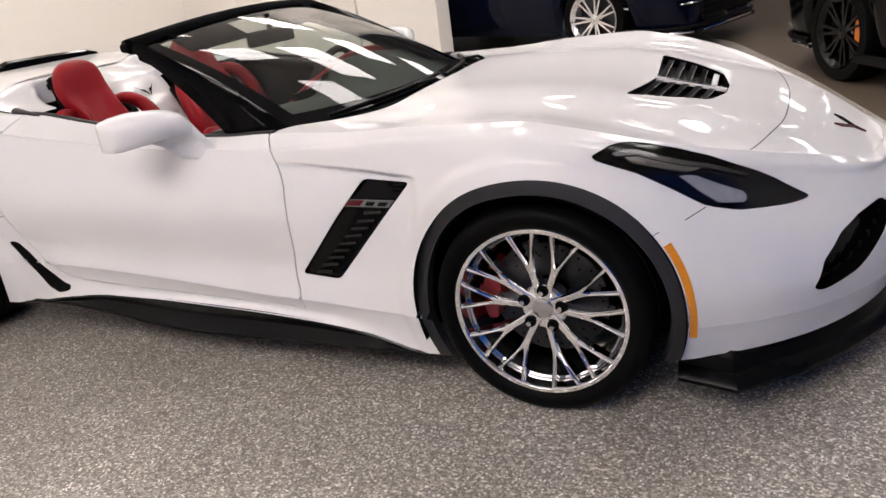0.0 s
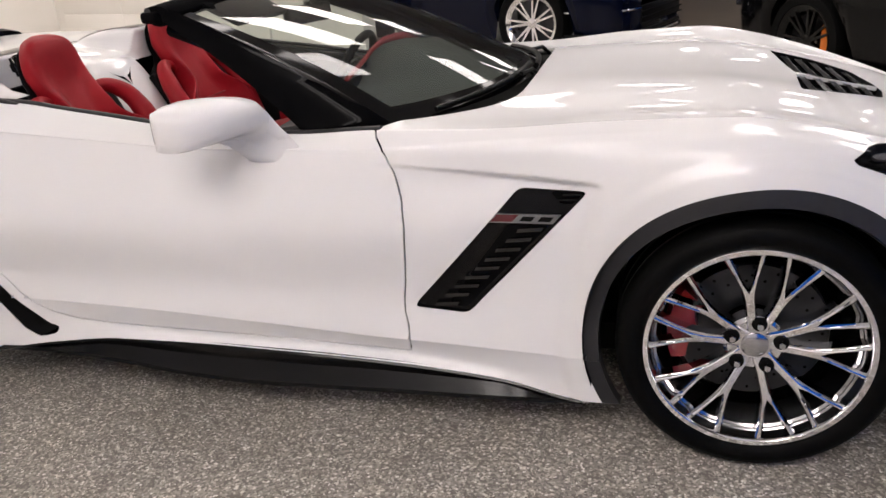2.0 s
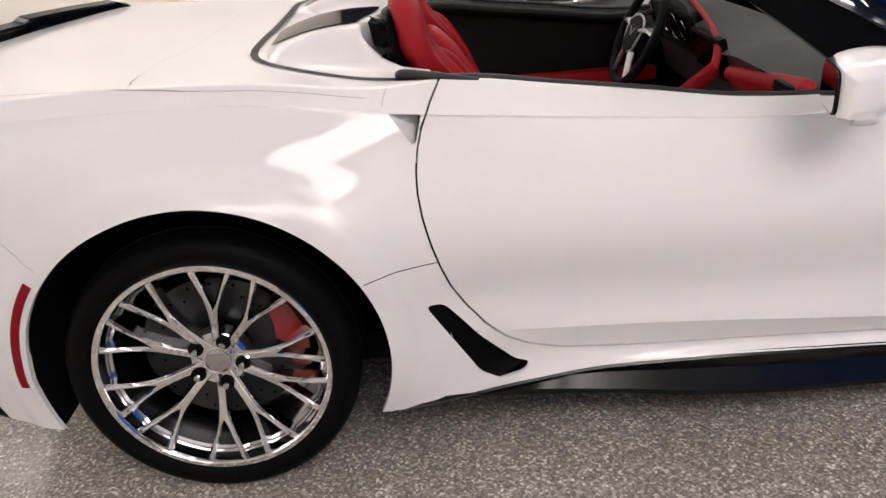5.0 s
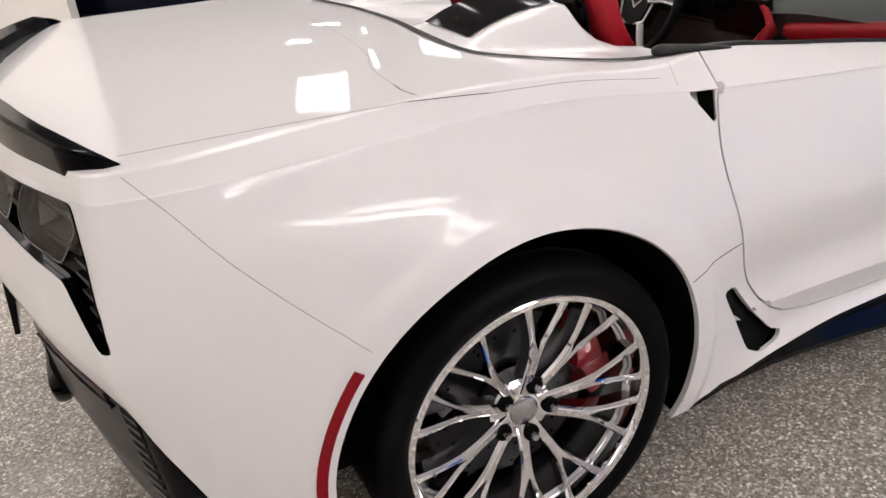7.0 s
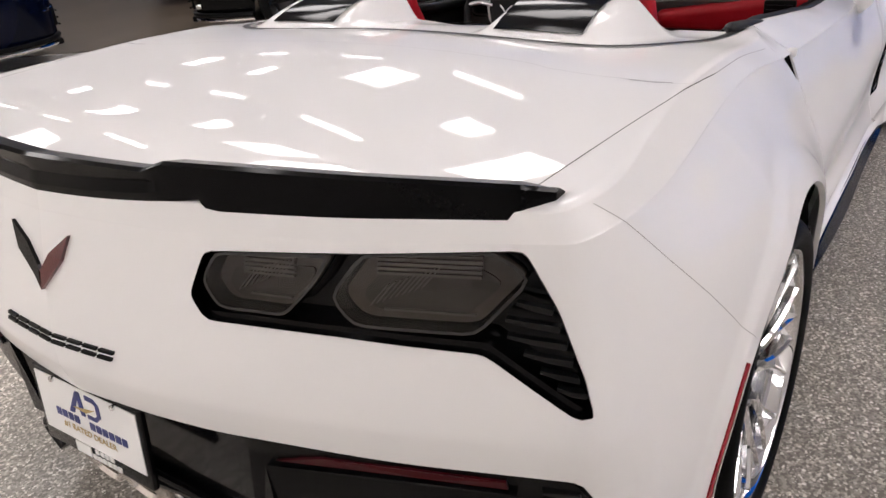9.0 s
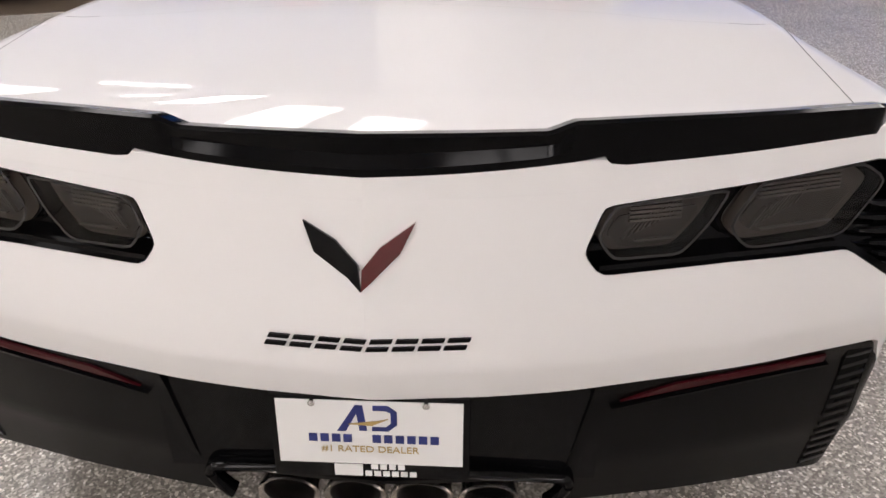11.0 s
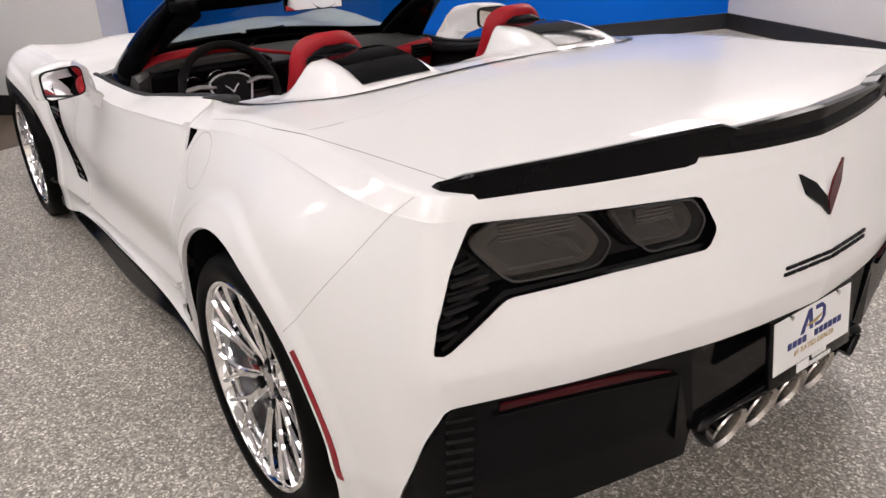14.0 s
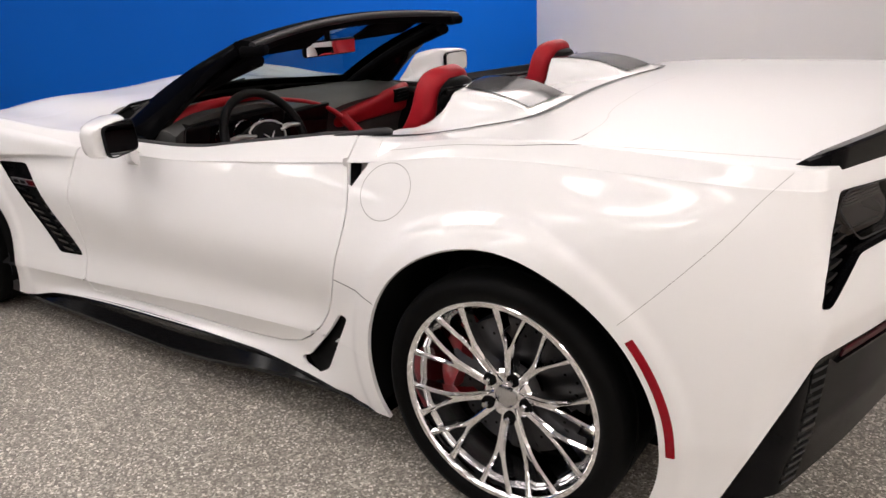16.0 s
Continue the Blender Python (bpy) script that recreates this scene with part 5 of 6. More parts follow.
sweep("dashboard", [-.672 + 1.344 * k / 60 for k in range(61)], dash_ring, DASHTOP, car, "dark grey leather dashboard", angle=50)
tube("dash_piping", smooth_line([(.17, .635, .835), (.14, .59, .868), (.11, .50, .893), (.09, .38, .900), (.085, .25, .890), (.085, .13, .860), (.078, .0, .832), (.062, -.10, .790), (.030, -.155, .735)], 2), lambda f: .042 - .033 * min(1, f * 2.0) + .006 * max(0, f - .75) * 4, LEATHER, car, "red leather cowl over the gauges", flat=(1, .9))
bm = box(.05, .50, .135, (.085, -.415, .752), .03, Matrix.Rotation(radians(-14), 4, "Y"), 3)
for v in bm.verts:
    if v.co.z > .752:
        v.co.z -= .062 * min(1, max(0, (v.co.y + .64) / .45))
part("dash_pad", bm, LEATHER, car, "red leather passenger dash pad")
bm = box(.02, .10, .062, (.050, -.585, .768), .006)
vent = part("air_vent", bm, SATIN, car, "black air vent")
for k in range(3):
    bm = box(.012, .082, .005, (.042, -.585, .752 + k * .015))
    part("vane", bm, SATIN, vent)
bm = box(.03, .50, .15, (.092, .385, .780), .03, Matrix.Rotation(radians(-16), 4, "Y"), 3)
cl = part("gauge_panel", bm, SATIN, car, "black gauge panel")
bm = box(.004, .30, .095, (.074, .37, .782), .0, Matrix.Rotation(radians(-16), 4, "Y"))
part("display", bm, BLACK, cl)
for y in (.27, .37, .47):
    bm = lathe([(.030 if y != .37 else .042, 0), (.034 if y != .37 else .046, -.004), (.036 if y != .37 else .048, .0)], 32)
    bm.transform(Matrix.Translation((.070, y, .782)) @ Matrix.Rotation(radians(-16), 4, "Y") @ Matrix.Rotation(math.pi / 2, 4, "Z"))
    part("gauge_ring", bm, BARREL, cl)
bm = box(.03, .25, .135, (.085, .02, .752), .012, Matrix.Rotation(radians(-14), 4, "Y"))
sc = part("centre_screen", bm, SATIN, car, "black centre screen")
bm = box(.004, .215, .105, (.067, .02, .754), 0, Matrix.Rotation(radians(-14), 4, "Y"))
part("display", bm, BLACK, sc)
bm = box(.75, .20, .20, (-.22, 0, .44), .03)
con = part("centre_console", bm, TRIM, car, "black centre console")
tube("console_rail", smooth_line([(.035, -.155, .742), (-.04, -.155, .685), (-.14, -.150, .62), (-.26, -.14, .55)], 2), .021, LEATHER, con, "red leather grab rail", flat=(.7, 1.2))
bm = box(.20, .19, .05, (-.50, 0, .56), .02)
part("armrest", bm, LEATHER, con, "red leather console lid")
tube("shifter", [(-.08, .02, .54), (-.085, .02, .60), (-.095, .02, .645)], lambda f: .016 + .012 * f, BLACK, con)
# steering wheel
SWM = Matrix.Translation((-.055, .37, .762)) @ Matrix.Rotation(radians(-66), 4, "Y")
sw_pts = [SWM @ Vector((.178 * math.cos(a), .183 * math.sin(a), 0)) for a in [2 * math.pi * k / 48 for k in range(48)]]
swo = tube("steering_wheel", sw_pts, .0165, TRIM, car, "black leather steering wheel", closed=True, sides=10)
bm = bmesh.new()
for poly, h in (([(-.05, -.055), (.035, -.075), (.06, 0), (.035, .075), (-.05, .055), (-.075, 0)], .012),):
    top = [bm.verts.new(SWM @ Vector((x, y, h + .012))) for x, y in poly]
    low = [bm.verts.new(SWM @ Vector((x * 1.25, y * 1.25, h - .03))) for x, y in poly]
    bm.faces.new(top)
    for k in range(len(poly)):
        bm.faces.new((top[k], low[k], low[k - 1], top[k - 1]))
part("airbag_pad", bm, TRIM, swo)
hub_line = [(-.070, 0), (-.055, .062), (.030, .088), (.058, .050), (.064, 0)]
hub_line = smooth_line(hub_line + [(x, -y) for x, y in hub_line[-2:0:-1]], 1)
tube("hub_trim", [SWM @ Vector((x, y, .018)) for x, y in hub_line], .0045, SILVER, swo, "thin silver hub trim", sides=6, closed=True)
for sgn in (1, -1):
    tube("hub_emblem", [SWM @ Vector((-.012, 0, .026)), SWM @ Vector((.004, sgn * .012, .026)), SWM @ Vector((.016, sgn * .026, .026))], .0028, SILVER, swo, sides=6)
for sgn in (1, -1):
    tube("wheel_spoke", [SWM @ Vector((.02, sgn * .06, .012)), SWM @ Vector((.03, sgn * .12, .008)), SWM @ Vector((.025, sgn * .172, 0))], .014, SILVER, swo, "silver wheel spoke", flat=(1.2, .6))
    tube("wheel_spoke", [SWM @ Vector((-.05, sgn * .04, .012)), SWM @ Vector((-.10, sgn * .06, .008)), SWM @ Vector((-.155, sgn * .08, 0))], .011, SILVER, swo, "silver wheel spoke", flat=(1.2, .6))
# interior mirror
bm = box(.03, .235, .062, (0, 0, 0), .014, seg=3)
IM = Matrix.Translation((-.045, -.02, 1.048)) @ Matrix.Rotation(radians(-16), 4, "Z") @ Matrix.Rotation(radians(-3), 4, "Y")
bm.transform(IM)
im = part("interior_mirror", bm, SATIN, car, "interior mirror in a black shell")
bm = box(.002, .222, .050, (-.0155, 0, 0), 0)
bm.transform(IM)
part("mirror_glass", bm, MIRROR, im, smooth=False)
tube("mirror_stem", [(-.04, -.02, 1.06), (-.05, -.01, 1.10), (-.06, 0, 1.135)], .012, SATIN, im)


# ---- seats ----
def seat(y0):
    root = new("seat")
    root.parent = car
    root["label"] = "red leather sport seat with integrated headrest"
    root.location = (0, y0, 0)
    B0, UP, FW = Vector((-.55, 0, .285)), Vector((-.33, 0, .70)).normalized(), Vector((.70, 0, .33)).normalized()

    def loft(name, rows, nu, shape, material, label=""):
        bm = bmesh.new()
        rings = []
        for t in rows:
            pts = []
            for k in range(nu):
                a = 2 * math.pi * k / nu
                pts.append(bm.verts.new(shape(t, a)))
            rings.append(pts)
        for p, q in zip(rings, rings[1:]):
            for k in range(nu):
                bm.faces.new((p[k], p[(k + 1) % nu], q[(k + 1) % nu], q[k]))
        bm.faces.new(rings[0])
        bm.faces.new(list(reversed(rings[-1])))
        return part(name, bm, material, root, label, angle=70)
    width = curve((0, .235), (.25, .245), (.42, .225), (.45, .200), (.49, .140), (.53, .106), (.59, .102), (.66, .116), (.73, .119), (.78, .108), (.812, .080), (.828, .052), (.835, .02))
    wide = curve((0, .225), (.30, .250), (.50, .252), (.60, .222), (.64, .150), (.68, .108), (.77, .100), (.80, .080), (.82, .030))
    bolster = curve((0, .05), (.3, .085), (.55, .07), (.66, .03), (.72, .012), (.835, .0))
    thick = curve((0, .10), (.5, .085), (.66, .07), (.72, .085), (.80, .075), (.825, .05), (.835, .02))
    lean = curve((0, 0), (.5, 0), (.70, .012), (.80, .035), (.835, .025))

    def back(t, a):
        c, s = math.cos(a), math.sin(a)
        u = abs(c) ** .55 * (1 if c > 0 else -1)
        v = abs(s) ** .7 * (1 if s > 0 else -1)
        w, th = float(width(t)), float(thick(t))
        f = v * th / 2 + float(bolster(t)) * max(0, abs(u) - .45) ** 1.3 * 2.0 * (1 if v > 0 else .25) + float(lean(t))
        return B0 + UP * t + Vector((0, u * w, 0)) + FW * f
    loft("backrest", [.0, .02] + [.05 + .02 * k for k in range(37)] + [.778, .786, .794, .802, .810, .817, .823, .828, .832, .835], 48, back, LEATHER, "red leather backrest")

    def shell(t, a):
        c, s = math.cos(a), math.sin(a)
        w, th = float(wide(t)) * .97, float(thick(t))
        return B0 + UP * t + Vector((0, c * w, 0)) + FW * (-th * .55 - .004 + s * (.034 - .018 * min(1, max(0, t - .5) / .15)) + float(lean(t)))
    loft("seat_shell", [.02 + .03 * k for k in range(26)] + [.79, .805, .815], 24, shell, SATIN, "black seat shell")
    cw = curve((0, .22), (.1, .255), (.4, .26), (.50, .25), (.53, .22))

    def cushion(t, a):
        c, s = math.cos(a), math.sin(a)
        u = abs(c) ** .5 * (1 if c > 0 else -1)
        v = abs(s) ** .6 * (1 if s > 0 else -1)
        w = float(cw(t))
        z = .37 + v * (.075 if v > 0 else .09) + .06 * max(0, abs(u) - .5) ** 1.2 * 2 * (v > 0) + .05 * t - .5 * max(0, t - .44) ** 1.2
        return Vector((-.56 + t, u * w, z))
    loft("cushion", [0, .02] + [.05 + .03 * k for k in range(16)] + [.52, .53], 36, cushion, LEATHER, "red leather seat cushion")
    for s in (1, -1):
        # shoulder loop round the harness opening
        loop = smooth_line([(.600, .085, .010), (.628, .135, .020), (.612, .192, .036), (.555, .238, .054), (.45, .250, .060), (.33, .238, .050), (.20, .226, .040)], 2)
        tube("shoulder_bolster", [B0 + UP * t + Vector((0, s * w, 0)) + FW * f for t, w, f in loop], lambda f: .021 + .023 * max(0, min(1, f * 1.7 - .35)), LEATHER, root, "red leather shoulder bolster")
        bm = box(.030, .120, .150, (0, 0, 0), .012)
        bm.transform(Matrix.Translation(B0 + UP * .535 + Vector((0, s * .170, 0)) + FW * -.010) @ Matrix.Rotation(radians(-25), 4, "Y"))
        slot = part("harness_slot", bm, TRIM, root, "black harness slot")
        tube("slot_rim", [B0 + UP * (.550 + .036 * math.cos(a)) + Vector((0, s * (.158 + .026 * math.sin(a)), 0)) + FW * .008 for a in [2 * math.pi * k / 20 for k in range(20)]], .0045, BLACK, slot, sides=6, closed=True)
        # stitched lines
        pts = [B0 + UP * (.06 + .5 * k / 12) + Vector((0, s * (.135 - .05 * (k > 9)), 0)) + FW * (float(thick(.06 + .5 * k / 12)) / 2 + .003) for k in range(11)]
        tube("stitching", pts, .0025, REDCAL, root, sides=6)
    for t in (.16, .30, .44):
        tube("stitching", [B0 + UP * t + Vector((0, -.13 + .26 * k / 8, 0)) + FW * (float(thick(t)) / 2 + .001) for k in range(9)], .0028, REDCAL, root, sides=6)
    # black hoop at the headrest's back
    bm = box(.028, .160, .215, (0, 0, 0), .0)
    bmesh.ops.bevel(bm, geom=[e for e in bm.edges if abs((e.verts[0].co - e.verts[1].co).x) > .01], offset=.075, segments=8, affect="EDGES")
    bm.transform(Matrix.Translation(B0 + UP * .690 + FW * -.038) @ Matrix.Rotation(radians(-25), 4, "Y"))
    part("headrest_back", bm, SATIN, root, "black headrest shell", angle=30)
    return root


seat(.36)
seat(-.36)
# seat belt buckles
for s in (1, -1):
    bm = box(.03, .025, .07, (-.42, s * .135, .50), .006)
    part("buckle", bm, SATIN, car)


# ---- outside mirrors ----
for s in (1, -1):
    # centre, fore-and-aft axis, upward axis, half sizes: ahead, behind, up
    stations = [((.000, 1.034, .878), (1, 0, 0), (0, 0, 1), .020, .020, .030), ((.002, 1.028, .879), (1, 0, 0), (0, 0, 1), .046, .038, .046), ((.006, 1.008, .882), (1, .08, 0), (0, 0, 1), .080, .050, .052),
                ((.016, .970, .886), (1, .16, 0), (0, 0, 1), .112, .056, .054), ((.030, .925, .888), (1, .22, 0), (0, 0, 1), .124, .054, .055), ((.046, .885, .884), (1, .32, 0), (0, 0, 1), .124, .058, .054),
                ((.072, .858, .866), (1, .5, -.1), (.2, 0, 1), .100, .064, .048), ((.118, .836, .832), (1, .6, -.2), (.4, 0, 1), .070, .056, .040), ((.150, .818, .798), (1, .4, -.1), (.3, -.1, .9), .058, .058, .034), ((.162, .806, .776), (1, .2, -.05), (.2, -.2, .9), .060, .066, .028), ((.164, .780, .762), (1, .1, 0), (.2, -.2, .9), .054, .060, .022)]
    bm = bmesh.new()
    rings = []
    for c, A, B, fa, ra, hb in stations:
        A, B = Vector((A[0], -A[1], A[2])).normalized(), Vector(B).normalized()
        ring = []
        for i in range(28):
            a = 2 * math.pi * i / 28
            co, si = math.cos(a), math.sin(a)
            u = fa * co if co > 0 else -ra * min(1, abs(co) * 1.9) 
            v = hb * (abs(si) ** .62) * (1 if si > 0 else -1)
            p = Vector(c) + A * u + B * v
            ring.append(bm.verts.new((p.x, s * p.y, p.z)))
        rings.append(ring)
    for p, q in zip(rings, rings[1:]):
        for i in range(28):
            bm.faces.new((p[i], p[(i + 1) % 28], q[(i + 1) % 28], q[i]))
    bm.faces.new(rings[0])
    bm.faces.new(list(reversed(rings[-1])))
    mir = part("side_mirror", bm, WHITE, car, "white painted side mirror", angle=50)
    # the glass sits in the housing's open back, turned towards the driver
    for nm, grow, dx, mt in (("mirror_border", 1.0, -.0015, SATIN), ("mirror_glass", .93, -.004, MIRROR)):
        bm = bmesh.new()
        out = []
        for i in range(40):
            a = 2 * math.pi * i / 40
            co, si = math.cos(a), math.sin(a)
            u = (.074 if s > 0 else .067) * grow * abs(co) ** .38 * (1 if co > 0 else -1)
            v = (.050 if s > 0 else .046) * (grow - .02 * (grow < 1)) * abs(si) ** .38 * (1 if si > 0 else -1)
            y = .944 + u
            x = (-.0293 + .28 * (.944 - y) + .012 * v if s < 0 else -.0370 + .40 * (.944 - y) + .10 * v) + dx
            out.append(((x, s * y, .881 + v - .006 * (u / .072) * 0), i))
        top = [bm.verts.new(p) for p, _ in out]
        low = [bm.verts.new((p[0] + .012, p[1], p[2])) for p, _ in out]
        bm.faces.new(top)
        for k in range(40):
            bm.faces.new((top[k], low[k], low[k - 1], top[k - 1]))
        part(nm, bm, mt, mir, smooth=False)

# ---- the showroom ----
AX = Matrix.Rotation(radians(-20), 4, "Z")  # the room stands turned from the car
N1, N2 = Vector((.940, -.342, 0)), Vector((.342, .940, 0))


def at(a, b, z=0.0):
    """A place in the room: a metres towards the blue wall, b along it."""
    return N1 * a + N2 * b + Vector((0, 0, z))


def floor_material():
    m = mat("flake_epoxy", (.3, .3, .3), .42, coat=.08)
    nt = m.node_tree
    b = nt.nodes["Principled BSDF"]
    tc = nt.nodes.new("ShaderNodeTexCoord")
    vo = nt.nodes.new("ShaderNodeTexVoronoi")
    vo.inputs["Scale"].default_value = 165
    nt.links.new(tc.outputs["Object"], vo.inputs["Vector"])
    sep = nt.nodes.new("ShaderNodeSeparateColor")
    nt.links.new(vo.outputs["Color"], sep.inputs[0])
    ramp = nt.nodes.new("ShaderNodeValToRGB")
    ramp.color_ramp.interpolation = "CONSTANT"
    e = ramp.color_ramp.elements
    e[0].position, e[0].color = 0, (.20, .182, .158, 1)
    e[1].position, e[1].color = .30, (.31, .284, .247, 1)
    for p, c in ((.58, (.43, .395, .345)), (.80, (.60, .555, .49)), (.91, (.80, .755, .68)), (.965, (.95, .92, .86))):
        k = e.new(p)
        k.color = (*c, 1)
    nt.links.new(sep.outputs[0], ramp.inputs[0])
    no = nt.nodes.new("ShaderNodeTexNoise")
    no.inputs["Scale"].default_value = 1.3
    no.inputs["Detail"].default_value = 5
    nt.links.new(tc.outputs["Object"], no.inputs["Vector"])
    mr = nt.nodes.new("ShaderNodeMapRange")
    mr.inputs[1].default_value, mr.inputs[2].default_value = .3, .7
    mr.inputs[3].default_value, mr.inputs[4].default_value = .76, 1.0
    nt.links.new(no.outputs["Fac"], mr.inputs[0])
    vm = nt.nodes.new("ShaderNodeVectorMath")
    vm.operation = "SCALE"
    nt.links.new(ramp.outputs[0], vm.inputs[0])
    nt.links.new(mr.outputs[0], vm.inputs["Scale"])
    nt.links.new(vm.outputs[0], b.inputs["Base Color"])
    bp = nt.nodes.new("ShaderNodeBump")
    bp.inputs["Strength"].default_value = .35
    bp.inputs["Distance"].default_value = .001
    nt.links.new(sep.outputs[1], bp.inputs["Height"])
    nt.links.new(bp.outputs[0], b.inputs["Normal"])
    return m


EPOXY = floor_material()
BROWN = mat("polished_concrete", (.105, .080, .058), .42, spec=.3, noise_scale=1.6, noise_amt=.25)
WALLM = mat("light_grey_wall_paint", (.66, .65, .65), .55, noise_scale=1.2, noise_amt=.03, bump=.05, bump_scale=120)
CREAM = mat("cream_wall_paint", (.80, .77, .72), .5, noise_scale=1.0, noise_amt=.03, bump=.05, bump_scale=120)
BLUEM = mat("blue_wall_paint", (.0005, .098, .49), .65, spec=0.15, noise_scale=1.3, noise_amt=.05, bump=.05, bump_scale=120)
CHARM = mat("dark_grey_wall_paint", (.10, .10, .105), .6, noise_scale=1.2, noise_amt=.05, bump=.05, bump_scale=120)
BASEM = mat("black_rubber_base", (.012, .012, .013), .5, noise_scale=8, noise_amt=.2)
CEIL = mat("white_ceiling_tile", (.90, .89, .88), .8, noise_scale=30, noise_amt=.04)
H = 3.9


def slab(name, a0, a1, b0, b1, z0, z1, material, label, category="wall"):
    bm = box(a1 - a0, b1 - b0, z1 - z0, ((a0 + a1) / 2, (b0 + b1) / 2, (z0 + z1) / 2))
    bm.transform(AX)
    ob = part(name, bm, material, None, smooth=False)
    return tagged(ob, label, category, kind="structure")


slab("floor", -9.3, 6.0, -5.2, 19.6, -.12, 0, EPOXY, "grey epoxy floor with light flakes", "floor")
bm = bmesh.new()
edge = [(2.95, .75), (2.45, 2.3), (1.95, 3.9), (1.3, 5.6), (.2, 7.5), (-.6, 9.0), (-3.0, 15.5), (-4.2, 18.6)]
far = [at(5.58, 19.1), at(5.58, 2.3), at(4.15, 1.45)]
vs = [bm.verts.new((x, y, .004)) for x, y in edge] + [bm.verts.new((p.x, p.y, .004)) for p in far]
lo = [bm.verts.new((v.co.x, v.co.y, -.02)) for v in vs]
bm.faces.new(vs)
for k in range(len(vs)):
    bm.faces.new((vs[k], lo[k], lo[k - 1], vs[k - 1]))
tagged(part("floor_brown", bm, BROWN, None, smooth=False), "polished brown concrete floor beyond the epoxy", "floor", kind="structure")
slab("ceiling", -9.3, 6.0, -5.2, 19.6, H, H + .12, CEIL, "white showroom ceiling", "ceiling")
slab("wall_blue", 4.14, 4.34, -5.1, 1.5, 0, 1.95, BLUEM, "bright blue painted showroom wall")
slab("wall_upper", 4.14, 4.34, -5.1, 1.5, 1.95, H, CHARM, "dark grey painted wall above the blue paint")
slab("wall_blue_back", 5.6, 5.8, 1.5, 19.4, 0, H, BLUEM, "bright blue painted showroom wall of the far bay")
slab("wall_step", 4.34, 5.6, 1.5, 1.7, 0, H, BLUEM, "bright blue painted step of the wall")
slab("wall_grey", -9.1, 4.14, -5.1, -4.9, 0, H, WALLM, "light grey painted showroom wall")
slab("wall_end", -9.3, -9.1, -5.1, 19.4, 0, H, CREAM, "cream painted end wall")
slab("wall_far", -9.1, 5.6, 19.2, 19.4, 0, H, WALLM, "light grey painted far wall")
slab("baseboard_blue", 4.115, 4.14, -4.9, 1.0, 0, .16, BASEM, "black baseboard of the blue wall", "baseboard")
slab("baseboard_grey", -9.1, 4.115, -4.9, -4.875, 0, .16, BASEM, "black baseboard of the grey wall", "baseboard")


def prism(name, pts, z0, z1, material, label, category):
    bm = bmesh.new()
    lo, hi = [bm.verts.new((x, y, z0)) for x, y in pts], [bm.verts.new((x, y, z1)) for x, y in pts]
    bm.faces.new(hi)
    bm.faces.new(list(reversed(lo)))
    for k in range(len(pts)):
        bm.faces.new((lo[k - 1], lo[k], hi[k], hi[k - 1]))
    return tagged(part(name, bm, material, None, smooth=False), label, category, kind="structure")


WEDGE = [(4.22, -.42), (3.25, .02), (4.25, .86), (4.75, .86)]
prism("pillar", WEDGE, 0, H, WALLM, "light grey painted pilaster on the blue wall", "pillar")
prism("baseboard_pillar", [(4.18, -.43), (3.215, .015), (4.23, .885), (4.30, .86), (3.3, .02), (4.22, -.40)], 0, .16, BASEM, "black baseboard of the pilaster", "baseboard")
# cream wall with a sectional door, beside the opening to the far bay
slab("wall_cream", -9.1, -3.5, 4.37, 4.57, 0, H, CREAM, "cream painted wall beside the far bay")
door_root = new("garage_door")
tagged(door_root, "cream sectional garage door, closed", "door", kind="structure")
for r in range(5):
    for c in range(3):
        bm = box(1.336, .03, .547, (-8.2 + 1.34 * c, 4.354, .30 + .55 * r), .003)
        bm.transform(AX)
        part("door_panel", bm, CREAM, door_root)
for c in (-6.05, -6.3):
    bm = box(.03, .05, .18, (c, 4.33, 1.32), .008)
    bm.transform(AX)
    part("door_handle", bm, BASEM, door_root, "black door handle")

# ceiling lamps, all out of view; some only added as fill light
LAMPW = mat("lamp_diffuser", (1.0, .906, .85), .5, emit=9.8)
LAMPF = mat("lamp_frame", (.7, .7, .7), .5)


FARW = mat("dim_diffuser", (1.0, .92, .87), .5, emit=7.6)


def lamp(glow):
    root = new("ceiling_lamp")
    tagged(root, "unseen white rectangular ceiling light panel, lit", "ceiling light", "ceiling lights")
    bm = box(1.22, .62, .05, (0, 0, .0), .006)
    part("frame", bm, LAMPF, root)
    bm = box(1.17, .57, .008, (0, 0, -.026))
    part("diffuser", bm, glow, root, "glowing diffuser")
    return root


first, far_first = lamp(LAMPW), lamp(FARW)
# the rows at b -4.3 and 3.8 are added to fill the car's sides
spots = [(2.7, -3.2, 1.15, 1.1), (3.45, -4.35, 1.5, 1.25), (1.5, -3.1, 1.1, 1.1)] + [(a, -4.3, 1.3, 1.3) for a in (-7.4, -5.4, .9, 2.6)] + [(a, 2.2, 1, 1) for a in (-6.0, -1.3, 1.6)] + [(a, 3.8, .9, 1) for a in (-7.0, -4.6, -2.4, .2, 2.8)]
# added too: panels behind the car for its tail, small ones overhead
spots += [(a, b, .85, .85) for a in (-7.8, -5.6) for b in (-1.8, -.2, 1.2)] + [(a, 1.2, .5, .85) for a in (-3.2, -1.6, 0, 1.6)]
far_spots = [(a + .5 * (k % 2), b, *((.95, 1.9) if (j + k) % 2 else (.62, 1.0))) for j, a in enumerate((-2.2, .6, 3.4)) for k, b in enumerate((5.2, 8.0, 11.6, 16.5))]
